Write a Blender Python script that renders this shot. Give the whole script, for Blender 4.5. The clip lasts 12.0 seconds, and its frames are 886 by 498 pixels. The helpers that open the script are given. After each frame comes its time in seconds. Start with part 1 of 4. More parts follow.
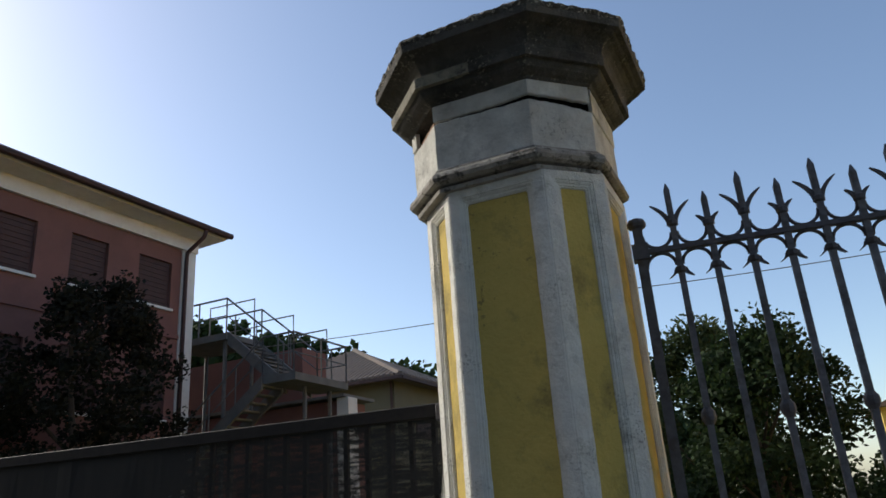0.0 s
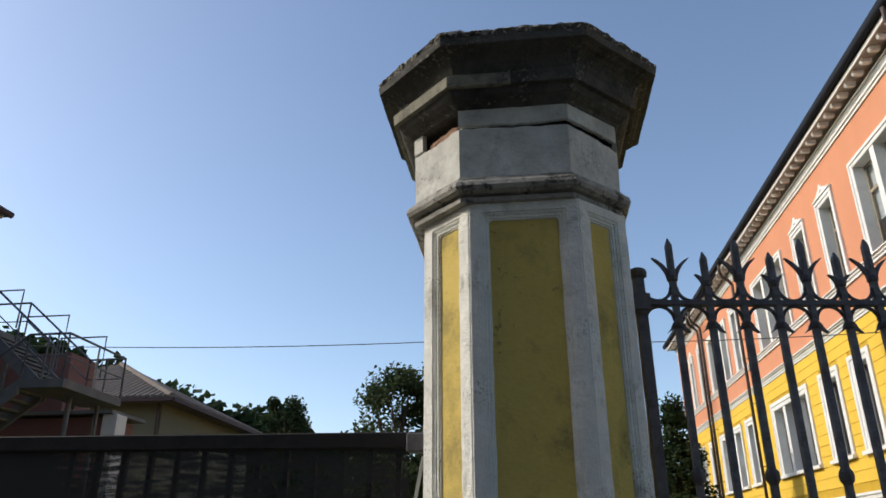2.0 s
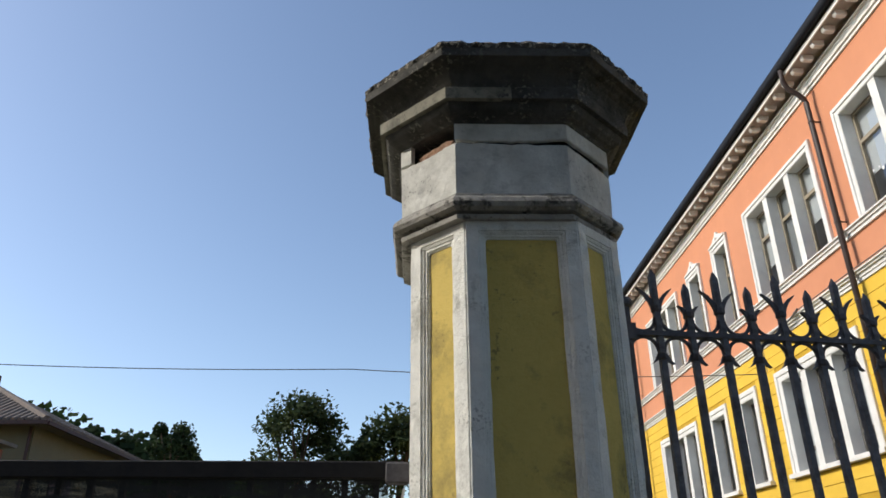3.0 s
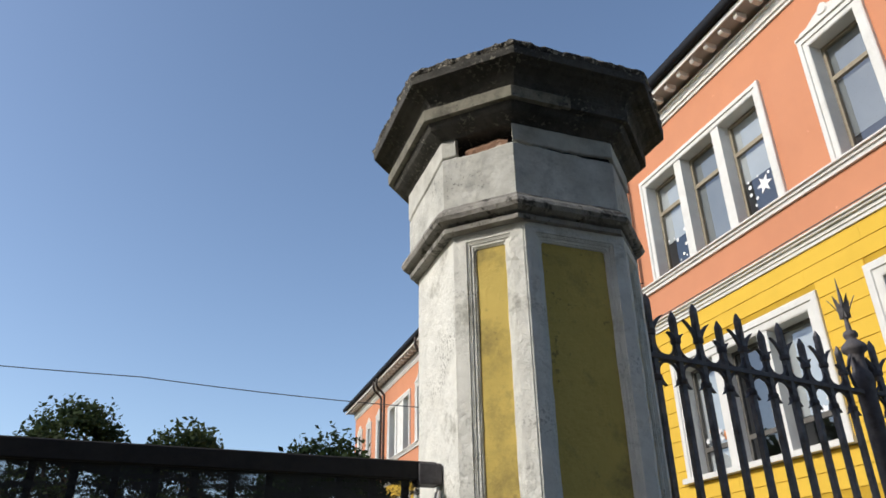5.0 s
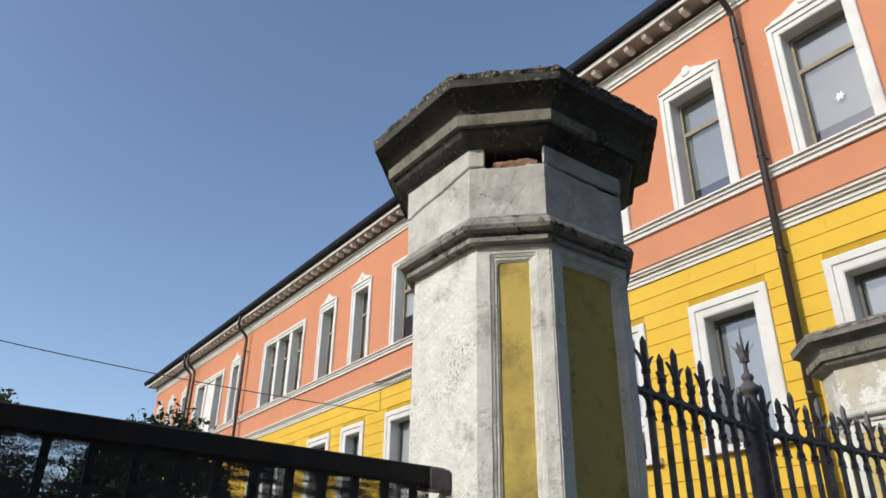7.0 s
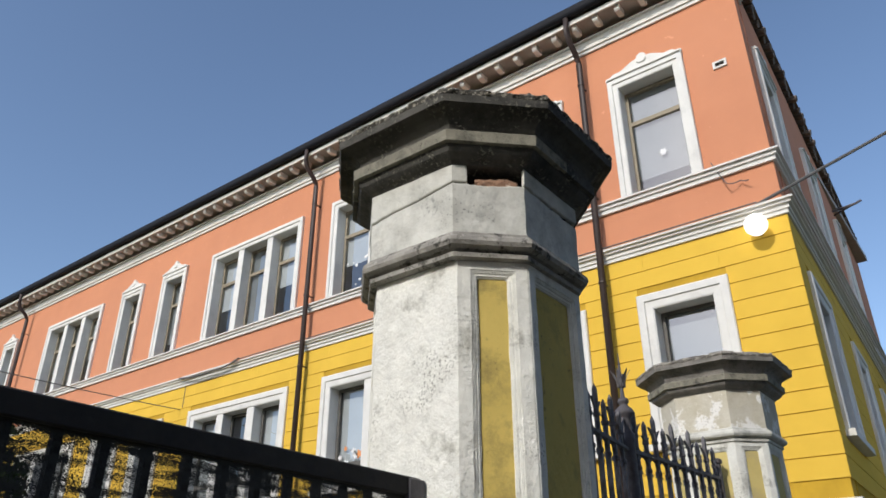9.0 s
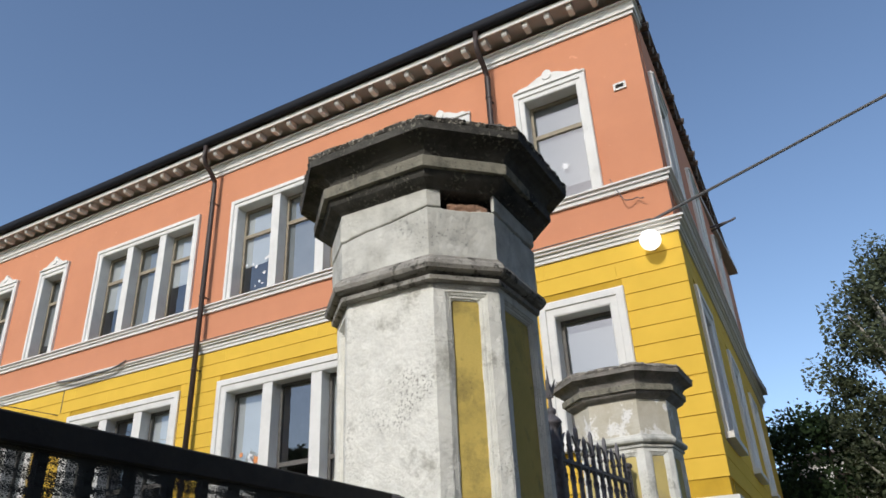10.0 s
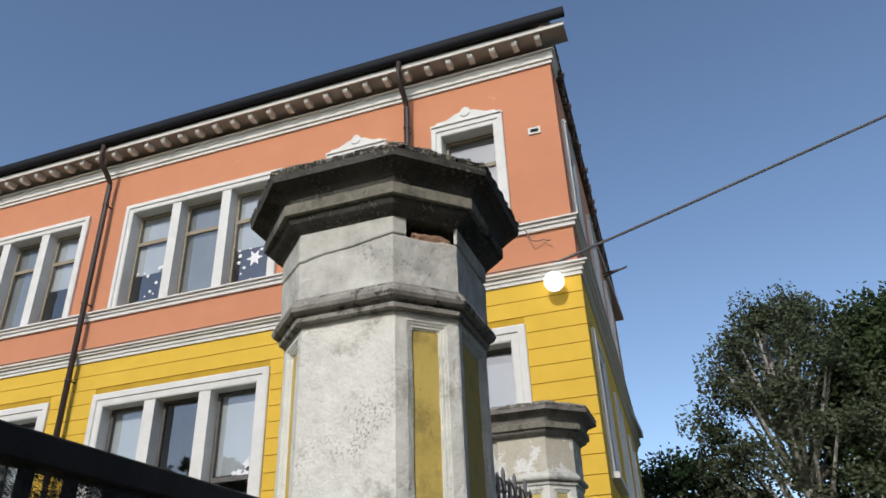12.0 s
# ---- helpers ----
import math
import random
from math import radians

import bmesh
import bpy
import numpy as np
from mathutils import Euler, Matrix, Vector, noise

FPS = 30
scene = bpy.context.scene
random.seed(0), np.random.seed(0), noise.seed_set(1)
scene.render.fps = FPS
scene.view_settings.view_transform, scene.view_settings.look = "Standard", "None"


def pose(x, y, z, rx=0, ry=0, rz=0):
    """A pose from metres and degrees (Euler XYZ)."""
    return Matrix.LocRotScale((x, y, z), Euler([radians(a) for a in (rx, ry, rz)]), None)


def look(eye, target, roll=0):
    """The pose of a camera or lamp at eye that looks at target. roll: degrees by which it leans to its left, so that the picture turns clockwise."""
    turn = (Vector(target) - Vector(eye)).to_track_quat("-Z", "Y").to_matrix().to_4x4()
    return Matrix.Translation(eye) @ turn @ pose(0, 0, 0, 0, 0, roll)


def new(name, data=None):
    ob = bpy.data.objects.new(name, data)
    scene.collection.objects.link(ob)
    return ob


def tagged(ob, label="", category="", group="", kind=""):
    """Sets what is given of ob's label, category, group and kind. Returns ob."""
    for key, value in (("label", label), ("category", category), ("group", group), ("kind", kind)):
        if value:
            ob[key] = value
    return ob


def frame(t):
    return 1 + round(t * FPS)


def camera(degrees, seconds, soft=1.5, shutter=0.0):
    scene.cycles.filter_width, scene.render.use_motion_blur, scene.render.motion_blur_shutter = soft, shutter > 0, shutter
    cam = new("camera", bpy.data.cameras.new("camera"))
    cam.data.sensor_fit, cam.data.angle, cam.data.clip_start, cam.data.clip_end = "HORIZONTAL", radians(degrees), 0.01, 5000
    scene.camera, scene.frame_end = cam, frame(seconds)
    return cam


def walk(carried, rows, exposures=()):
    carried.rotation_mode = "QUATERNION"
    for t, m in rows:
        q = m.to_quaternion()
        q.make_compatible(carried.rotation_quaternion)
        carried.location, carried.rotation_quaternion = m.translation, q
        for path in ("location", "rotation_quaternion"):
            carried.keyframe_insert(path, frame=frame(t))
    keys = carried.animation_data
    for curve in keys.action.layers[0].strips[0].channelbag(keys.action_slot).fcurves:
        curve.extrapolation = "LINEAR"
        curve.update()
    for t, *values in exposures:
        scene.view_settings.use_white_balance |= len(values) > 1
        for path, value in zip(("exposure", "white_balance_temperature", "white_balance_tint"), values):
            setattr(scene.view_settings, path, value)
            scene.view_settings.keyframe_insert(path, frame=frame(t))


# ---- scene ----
cam = camera(62.4, 12.0, 1.6)
PATH = [
    (0, (0.804, -2.658, 1.61), (0.036, -0.94, 2.289), -4.2),
    (0.5, (0.611, -2.626, 1.601), (-0.059, -0.911, 2.384), -0.3),
    (1, (0.41, -2.606, 1.617), (-0.133, -0.853, 2.411), 0.7),
    (1.5, (0.179, -2.637, 1.632), (-0.122, -0.798, 2.357), -1.9),
    (2, (-0.011, -2.618, 1.633), (-0.224, -0.782, 2.396), -0.3),
    (2.5, (-0.164, -2.556, 1.657), (-0.257, -0.736, 2.483), 0.3),
    (3, (-0.326, -2.492, 1.651), (-0.266, -0.676, 2.486), -0.7),
    (3.2, (-0.43, -2.474, 1.641), (-0.225, -0.657, 2.451), -3.6),
    (4.8, (-1.06, -2.235, 1.592), (-0.516, -0.522, 2.47), -1.2),
    (5, (-1.142, -2.215, 1.597), (-0.524, -0.537, 2.493), -1.0),
    (5.5, (-1.299, -2.169, 1.608), (-0.475, -0.545, 2.435), -3.1),
    (6, (-1.471, -2.118, 1.611), (-0.605, -0.518, 2.442), 0.0),
    (6.5, (-1.582, -2.023, 1.618), (-0.631, -0.501, 2.499), -1.9),
    (7, (-1.737, -1.929, 1.635), (-0.693, -0.466, 2.513), 0.9),
    (7.2, (-1.801, -1.89, 1.636), (-0.627, -0.528, 2.512), -1.1),
    (8.8, (-2.159, -1.564, 1.631), (-0.764, -0.421, 2.496), -0.6),
    (9, (-2.173, -1.531, 1.641), (-0.758, -0.438, 2.537), -0.1),
    (9.5, (-2.269, -1.426, 1.656), (-0.769, -0.467, 2.567), -0.9),
    (10, (-2.437, -1.344, 1.672), (-0.857, -0.504, 2.565), -2.8),
    (10.5, (-2.51, -1.313, 1.678), (-0.91, -0.539, 2.595), -2.2),
    (11, (-2.508, -1.251, 1.682), (-0.906, -0.539, 2.646), -1.8),
    (11.5, (-2.479, -1.188, 1.684), (-0.864, -0.494, 2.638), -2.2),
    (12, (-2.553, -1.111, 1.684), (-0.883, -0.554, 2.634), -2.4),
]
walk(cam, [(t, look(eye, target, roll)) for t, eye, target, roll in PATH],
     [(0.0, 0.1, 7000, 10), (1.5, 0.13, 7000, 10), (3.0, 0.15, 6900, 10), (5.0, 0.06, 6800, 10), (7.0, 0.0, 6750, 10), (9.0, -0.06, 6600, 10), (12.0, -0.26, 6550, 10)])

# ---- world, sun ----
SUN_EL, SUN_AZ = 31.0, 2.0
world = bpy.data.worlds.new("sky_world")
scene.world = world
world.use_nodes = True
wn, wl = world.node_tree.nodes, world.node_tree.links
sky = wn.new("ShaderNodeTexSky")
sky.sky_type = "NISHITA"
sky.sun_disc = False
sky.sun_elevation = radians(SUN_EL)
sky.sun_rotation = radians(270 + SUN_AZ)
sky.air_density, sky.dust_density, sky.ozone_density = 0.9, 1.1, 2.3
wn["Background"].inputs["Strength"].default_value = 0.195
wl.new(sky.outputs["Color"], wn["Background"].inputs["Color"])
sun_data = bpy.data.lights.new("sun", "SUN")
sun_data.energy, sun_data.angle, sun_data.color = 2.75, radians(0.6), (1.0, 0.965, 0.91)
sun = new("sun", sun_data)
sx = -math.cos(radians(SUN_EL)) * math.cos(radians(SUN_AZ))
sy = math.cos(radians(SUN_EL)) * math.sin(radians(SUN_AZ))
sun.matrix_basis = look((sx * 50, sy * 50, math.sin(radians(SUN_EL)) * 50), (0, 0, 0))

# ---- materials ----
def mat(name, col, col2=None, rough=0.8, metal=0.0, scale=4.0, stain=None, stain_scale=1.2, stain_at=(0.5, 0.7), bump=0.15, bump_scale=60.0, speck=None, speck_at=(0.62, 0.7), speck_scale=35.0, rand=0.0, spec=0.4, mask=None, mask_at=(0.5, 0.62)):
    """Two-scale procedural surface: base grain, large stains, small specks, relief."""
    m = bpy.data.materials.new(name)
    m.use_nodes = True
    n, l = m.node_tree.nodes, m.node_tree.links
    b = n["Principled BSDF"]
    b.inputs["Roughness"].default_value, b.inputs["Metallic"].default_value = rough, metal
    b.inputs["Specular IOR Level"].default_value = spec
    tc = n.new("ShaderNodeTexCoord").outputs["Object"]

    def nz(sc, det=6.0, ro=0.6):
        t = n.new("ShaderNodeTexNoise")
        t.inputs["Scale"].default_value, t.inputs["Detail"].default_value, t.inputs["Roughness"].default_value = sc, det, ro
        l.new(tc, t.inputs["Vector"])
        return t.outputs["Fac"]

    def ramp(f, a, c):
        r = n.new("ShaderNodeMapRange")
        r.inputs["From Min"].default_value, r.inputs["From Max"].default_value = a, c
        l.new(f, r.inputs["Value"])
        return r.outputs["Result"]

    def mix(f, a, c):
        x = n.new("ShaderNodeMix")
        x.data_type = "RGBA"
        for s, v in ((x.inputs["A"], a), (x.inputs["B"], c)):
            if isinstance(v, tuple):
                s.default_value = (*v, 1)
            else:
                l.new(v, s)
        l.new(f, x.inputs["Factor"])
        return x.outputs["Result"]
    out = mix(ramp(nz(scale), 0.35, 0.65), col, col2 or tuple(c * 0.85 for c in col))
    if stain:
        out = mix(ramp(nz(stain_scale, 8.0, 0.7), *stain_at), out, stain)
    if speck:
        sp = ramp(nz(speck_scale, 3.0), *speck_at)
        if mask:
            mu = n.new("ShaderNodeMath")
            mu.operation = "MULTIPLY"
            l.new(sp, mu.inputs[0])
            l.new(ramp(nz(mask, 5.0, 0.6), *mask_at), mu.inputs[1])
            sp = mu.outputs["Value"]
        out = mix(sp, out, speck)
    if rand:
        oi = n.new("ShaderNodeObjectInfo")
        hs = n.new("ShaderNodeHueSaturation")
        l.new(ramp(oi.outputs["Random"], 0.0, 1.0), hs.inputs["Value"])
        hs.inputs["Value"].default_value = 1.0
        mr = hs.inputs["Value"].links[0].from_node
        mr.inputs["To Min"].default_value, mr.inputs["To Max"].default_value = 1 - rand, 1 + rand
        l.new(out, hs.inputs["Color"])
        out = hs.outputs["Color"]
    l.new(out, b.inputs["Base Color"])
    if bump:
        bp = n.new("ShaderNodeBump")
        bp.inputs["Strength"].default_value, bp.inputs["Distance"].default_value = bump, 0.01
        l.new(nz(bump_scale, 8.0, 0.65), bp.inputs["Height"])
        l.new(bp.outputs["Normal"], b.inputs["Normal"])
    return m


M_PLASTER = mat("weathered_white_plaster", (0.84, 0.84, 0.775), (0.72, 0.72, 0.66), 0.9, scale=13, stain=(0.34, 0.335, 0.28), stain_scale=5.5, stain_at=(0.56, 0.72), bump=1.0, bump_scale=38, speck=(0.36, 0.355, 0.31), speck_at=(0.52, 0.64), speck_scale=95, mask=3.2, mask_at=(0.54, 0.66))
M_FRIEZE = mat("frieze_plaster", (0.68, 0.68, 0.625), (0.47, 0.47, 0.425), 0.9, scale=8, stain=(0.24, 0.24, 0.225), stain_scale=6, stain_at=(0.54, 0.76), bump=0.6, bump_scale=40, speck=(0.20, 0.20, 0.185), speck_at=(0.56, 0.66), speck_scale=70, mask=4.0, mask_at=(0.56, 0.70))
M_CAPSTONE = mat("lichen_stained_capstone", (0.125, 0.12, 0.105), (0.075, 0.072, 0.064), 0.95, scale=7, stain=(0.04, 0.039, 0.035), stain_scale=5, stain_at=(0.46, 0.66), bump=0.8, bump_scale=50, speck=(0.27, 0.26, 0.21), speck_at=(0.56, 0.63), speck_scale=75, mask=7, mask_at=(0.48, 0.62))
# Cap band colour, taken from its look in direct sun.
M_FILLET = mat("sunlit_tone_cap_band", (0.30, 0.285, 0.225), (0.21, 0.20, 0.16), 0.95, scale=9, stain=(0.06, 0.058, 0.05), stain_scale=6, stain_at=(0.5, 0.68), bump=0.7, bump_scale=55, speck=(0.08, 0.075, 0.065), speck_at=(0.62, 0.7), speck_scale=40)
M_LICHEN = mat("rough_lichen_crust", (0.17, 0.16, 0.135), (0.08, 0.075, 0.065), 1.0, scale=25, stain=(0.05, 0.048, 0.042), stain_scale=14, stain_at=(0.45, 0.6), bump=1.0, bump_scale=90, speck=(0.50, 0.46, 0.38), speck_at=(0.54, 0.63), speck_scale=70)
M_PALEMOULD = mat("peeling_cream_plaster", (0.52, 0.48, 0.37), (0.60, 0.57, 0.48), 0.9, scale=8, stain=(0.80, 0.79, 0.75), stain_scale=5, stain_at=(0.53, 0.57), bump=0.5, bump_scale=40, speck=(0.30, 0.285, 0.25), speck_at=(0.58, 0.66), speck_scale=60, mask=5.0, mask_at=(0.50, 0.66))
M_CAPGREY = mat("grey_capstone", (0.28, 0.26, 0.235), (0.20, 0.19, 0.17), 0.95, scale=9, stain=(0.12, 0.115, 0.10), stain_scale=6, stain_at=(0.5, 0.68), bump=0.6, bump_scale=50)
M_CRUST_PALE = mat("pale_lichen_crust", (0.40, 0.375, 0.32), (0.22, 0.205, 0.18), 1.0, scale=25, stain=(0.12, 0.11, 0.10), stain_scale=16, stain_at=(0.5, 0.62), bump=1.0, bump_scale=90)
M_YELLOW_PALE = mat("pale_yellow_plaster", (0.64, 0.52, 0.20), (0.56, 0.45, 0.17), 0.9, scale=6, stain=(0.50, 0.42, 0.22), stain_scale=5, stain_at=(0.52, 0.72), bump=0.4, bump_scale=45)
M_SASH_DARK = mat("dark_grey_sash", (0.14, 0.13, 0.115), (0.10, 0.095, 0.085), 0.6, scale=12, bump=0.2)
M_TORUS = mat("sooty_moulding", (0.42, 0.40, 0.36), (0.26, 0.25, 0.225), 0.95, scale=14, stain=(0.09, 0.087, 0.075), stain_scale=13, stain_at=(0.53, 0.60), bump=0.7, bump_scale=55, speck=(0.55, 0.53, 0.48), speck_at=(0.66, 0.74), speck_scale=40)
M_YELLOW_PANEL = mat("ochre_yellow_plaster", (0.66, 0.50, 0.14), (0.58, 0.44, 0.12), 0.9, scale=6, stain=(0.30, 0.235, 0.08), stain_scale=5, stain_at=(0.52, 0.72), bump=0.5, bump_scale=45, speck=(0.24, 0.18, 0.07), speck_at=(0.60, 0.68), speck_scale=45, mask=4, mask_at=(0.52, 0.64))
M_BRICK = mat("exposed_brick", (0.40, 0.24, 0.155), (0.27, 0.16, 0.11), 0.95, scale=20, bump=1.0, bump_scale=60, speck=(0.6, 0.45, 0.35))
M_CRACK = mat("dark_mortar_gap", (0.035, 0.03, 0.026), None, 1.0, bump=0.5)
M_IRON = mat("dark_painted_iron", (0.12, 0.112, 0.122), (0.08, 0.075, 0.082), 0.65, scale=30, stain=(0.07, 0.05, 0.04), stain_scale=15, stain_at=(0.55, 0.7), bump=0.3, bump_scale=120, spec=0.5)
M_IRONGREY = mat("faded_grey_iron", (0.19, 0.185, 0.20), (0.13, 0.126, 0.135), 0.7, scale=30, stain=(0.07, 0.06, 0.05), stain_scale=12, stain_at=(0.5, 0.7), bump=0.3, bump_scale=120)
M_GATE = mat("black_gate_paint", (0.026, 0.025, 0.025), (0.036, 0.033, 0.032), 0.7, scale=20, stain=(0.04, 0.036, 0.033), stain_scale=7, bump=0.2, bump_scale=90, spec=0.2)
M_ORANGE = mat("salmon_orange_render", (0.61, 0.26, 0.14), (0.57, 0.24, 0.13), 0.9, scale=1.2, stain=(0.58, 0.25, 0.14), stain_scale=0.5, stain_at=(0.5, 0.8), bump=0.15, bump_scale=50, speck=(0.72, 0.34, 0.2), speck_at=(0.7, 0.76), speck_scale=6)
M_YELLOW = mat("bright_yellow_render", (0.76, 0.49, 0.062), (0.71, 0.455, 0.056), 0.9, scale=1.6, stain=(0.72, 0.46, 0.05), stain_scale=0.7, stain_at=(0.55, 0.8), bump=0.15, bump_scale=50, rand=0.012)
M_JOINT = mat("joint_shadow_render", (0.55, 0.34, 0.03), None, 0.95, bump=0.2)
M_WHITE = mat("white_stone_paint", (0.74, 0.73, 0.69), (0.67, 0.66, 0.62), 0.85, scale=3, stain=(0.56, 0.55, 0.52), stain_scale=1.5, stain_at=(0.58, 0.8), bump=0.2, bump_scale=40)
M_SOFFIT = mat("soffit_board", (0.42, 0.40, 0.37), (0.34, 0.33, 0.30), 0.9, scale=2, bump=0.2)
M_GUTTER = mat("dark_gutter_metal", (0.012, 0.0135, 0.018), None, 0.7, metal=0.0, bump=0.1, spec=0.2)
M_PIPE = mat("brown_downpipe", (0.05, 0.033, 0.028), (0.04, 0.027, 0.023), 0.5, metal=0.0, scale=6, bump=0.1)
M_WOOD = mat("greyed_sash_wood", (0.33, 0.28, 0.20), (0.26, 0.22, 0.16), 0.7, scale=12, bump=0.3)
M_BLIND = mat("pale_roller_blind", (0.56, 0.58, 0.59), (0.50, 0.52, 0.53), 0.9, scale=1.5, bump=0.05)
M_SKY_SHEET = mat("grey_reflected_sky_sheet", (0.26, 0.275, 0.28), (0.22, 0.235, 0.24), 0.9, scale=1.5, bump=0.05)
M_ROOM = mat("room_plaster", (0.45, 0.43, 0.40), None, 0.9, bump=0)
M_PAPER = mat("white_paper", (0.85, 0.85, 0.85), None, 0.9, bump=0)
M_PAPER_OR = mat("orange_paper", (0.8, 0.32, 0.12), None, 0.9, bump=0)
M_LAMP = mat("opal_globe", (0.9, 0.9, 0.88), None, 0.25, bump=0)
M_LAMP.node_tree.nodes["Principled BSDF"].inputs["Emission Color"].default_value = (1, 0.98, 0.95, 1)
M_LAMP.node_tree.nodes["Principled BSDF"].inputs["Emission Strength"].default_value = 1.4
M_STRAP = mat("pale_metal_strap", (0.55, 0.54, 0.51), (0.42, 0.41, 0.39), 0.7, scale=8, bump=0.2)
M_SHADE_WALL = mat("shade_wall_render", (0.16, 0.16, 0.16), (0.135, 0.135, 0.135), 0.9, scale=1, bump=0.1)
M_PINK = mat("dusky_pink_render", (0.21, 0.10, 0.085), (0.185, 0.09, 0.077), 0.9, scale=1.0, stain=(0.16, 0.08, 0.07), stain_scale=0.6, bump=0.15)
M_SHUTTER = mat("dark_brown_shutter", (0.07, 0.035, 0.032), (0.055, 0.03, 0.028), 0.7, scale=4, bump=0.2)
M_STEEL = mat("galvanised_steel", (0.14, 0.145, 0.145), (0.10, 0.105, 0.105), 0.6, metal=0.2, scale=5, bump=0.1)
M_CONCRETE = mat("stair_concrete", (0.17, 0.165, 0.155), (0.13, 0.13, 0.12), 0.9, scale=3, bump=0.3)
M_TILE = mat("weathered_roof_tile", (0.19, 0.145, 0.115), (0.145, 0.115, 0.095), 0.9, scale=5, stain=(0.12, 0.11, 0.10), stain_scale=1.0, bump=0.4, rand=0.25)
M_OLIVE = mat("olive_yellow_render", (0.16, 0.14, 0.085), (0.14, 0.125, 0.08), 0.9, scale=1, bump=0.1)
M_GRASS = mat("dry_grass_ground", (0.10, 0.11, 0.045), (0.14, 0.12, 0.06), 1.0, scale=0.4, stain=(0.18, 0.15, 0.09), stain_scale=0.15, bump=0.6, bump_scale=10)
M_ASPHALT = mat("asphalt", (0.055, 0.055, 0.055), (0.045, 0.045, 0.045), 0.95, scale=3, bump=0.5, bump_scale=80)
M_BARK = mat("brown_bark", (0.10, 0.075, 0.05), (0.07, 0.05, 0.035), 0.95, scale=8, bump=0.8, bump_scale=20)
M_BIRCH = mat("pale_bark", (0.40, 0.38, 0.33), (0.30, 0.285, 0.25), 0.9, scale=6, stain=(0.12, 0.10, 0.08), stain_scale=5, stain_at=(0.6, 0.7), bump=0.4)
M_CABLE = mat("grey_cable", (0.12, 0.12, 0.12), None, 0.7, bump=0)


def leaf_mat(name, c1, c2):
    m = mat(name, c1, c2, 0.75, scale=0.7, bump=0, spec=0.15)
    b = m.node_tree.nodes["Principled BSDF"]
    n, l = m.node_tree.nodes, m.node_tree.links
    base = b.inputs["Base Color"].links[0].from_socket
    geo = n.new("ShaderNodeNewGeometry")
    hs = n.new("ShaderNodeHueSaturation")
    mr = n.new("ShaderNodeMapRange")
    mr.inputs["To Min"].default_value, mr.inputs["To Max"].default_value = 0.6, 1.45
    l.new(geo.outputs["Random Per Island"], mr.inputs["Value"])
    l.new(mr.outputs["Result"], hs.inputs["Value"])
    l.new(base, hs.inputs["Color"])
    l.new(hs.outputs["Color"], b.inputs["Base Color"])
    tr = n.new("ShaderNodeBsdfTranslucent")
    l.new(hs.outputs["Color"], tr.inputs["Color"])
    mx = n.new("ShaderNodeMixShader")
    mx.inputs["Fac"].default_value = 0.3
    l.new(b.outputs["BSDF"], mx.inputs[1])
    l.new(tr.outputs["BSDF"], mx.inputs[2])
    l.new(mx.outputs["Shader"], n["Material Output"].inputs["Surface"])
    return m


M_LEAF = leaf_mat("green_leaves", (0.062, 0.088, 0.036), (0.045, 0.066, 0.026))
M_LEAF_PALE = leaf_mat("pale_green_leaves", (0.098, 0.115, 0.068), (0.075, 0.092, 0.05))
M_LEAF_DARK = leaf_mat("dark_green_leaves", (0.03, 0.05, 0.018), (0.022, 0.04, 0.014))
M_LEAF_RED = leaf_mat("dark_bronze_leaves", (0.024, 0.022, 0.015), (0.018, 0.021, 0.012))


def glass_mat():
    m = bpy.data.materials.new("window_glass")
    m.use_nodes = True
    n, l = m.node_tree.nodes, m.node_tree.links
    n.remove(n["Principled BSDF"])
    t, g, x = n.new("ShaderNodeBsdfTransparent"), n.new("ShaderNodeBsdfGlossy"), n.new("ShaderNodeMixShader")
    t.inputs["Color"].default_value = (0.82, 0.86, 0.87, 1)
    g.inputs["Roughness"].default_value = 0.02
    x.inputs["Fac"].default_value = 0.26
    l.new(t.outputs["BSDF"], x.inputs[1])
    l.new(g.outputs["BSDF"], x.inputs[2])
    l.new(x.outputs["Shader"], n["Material Output"].inputs["Surface"])
    return m


M_GLASS = glass_mat()


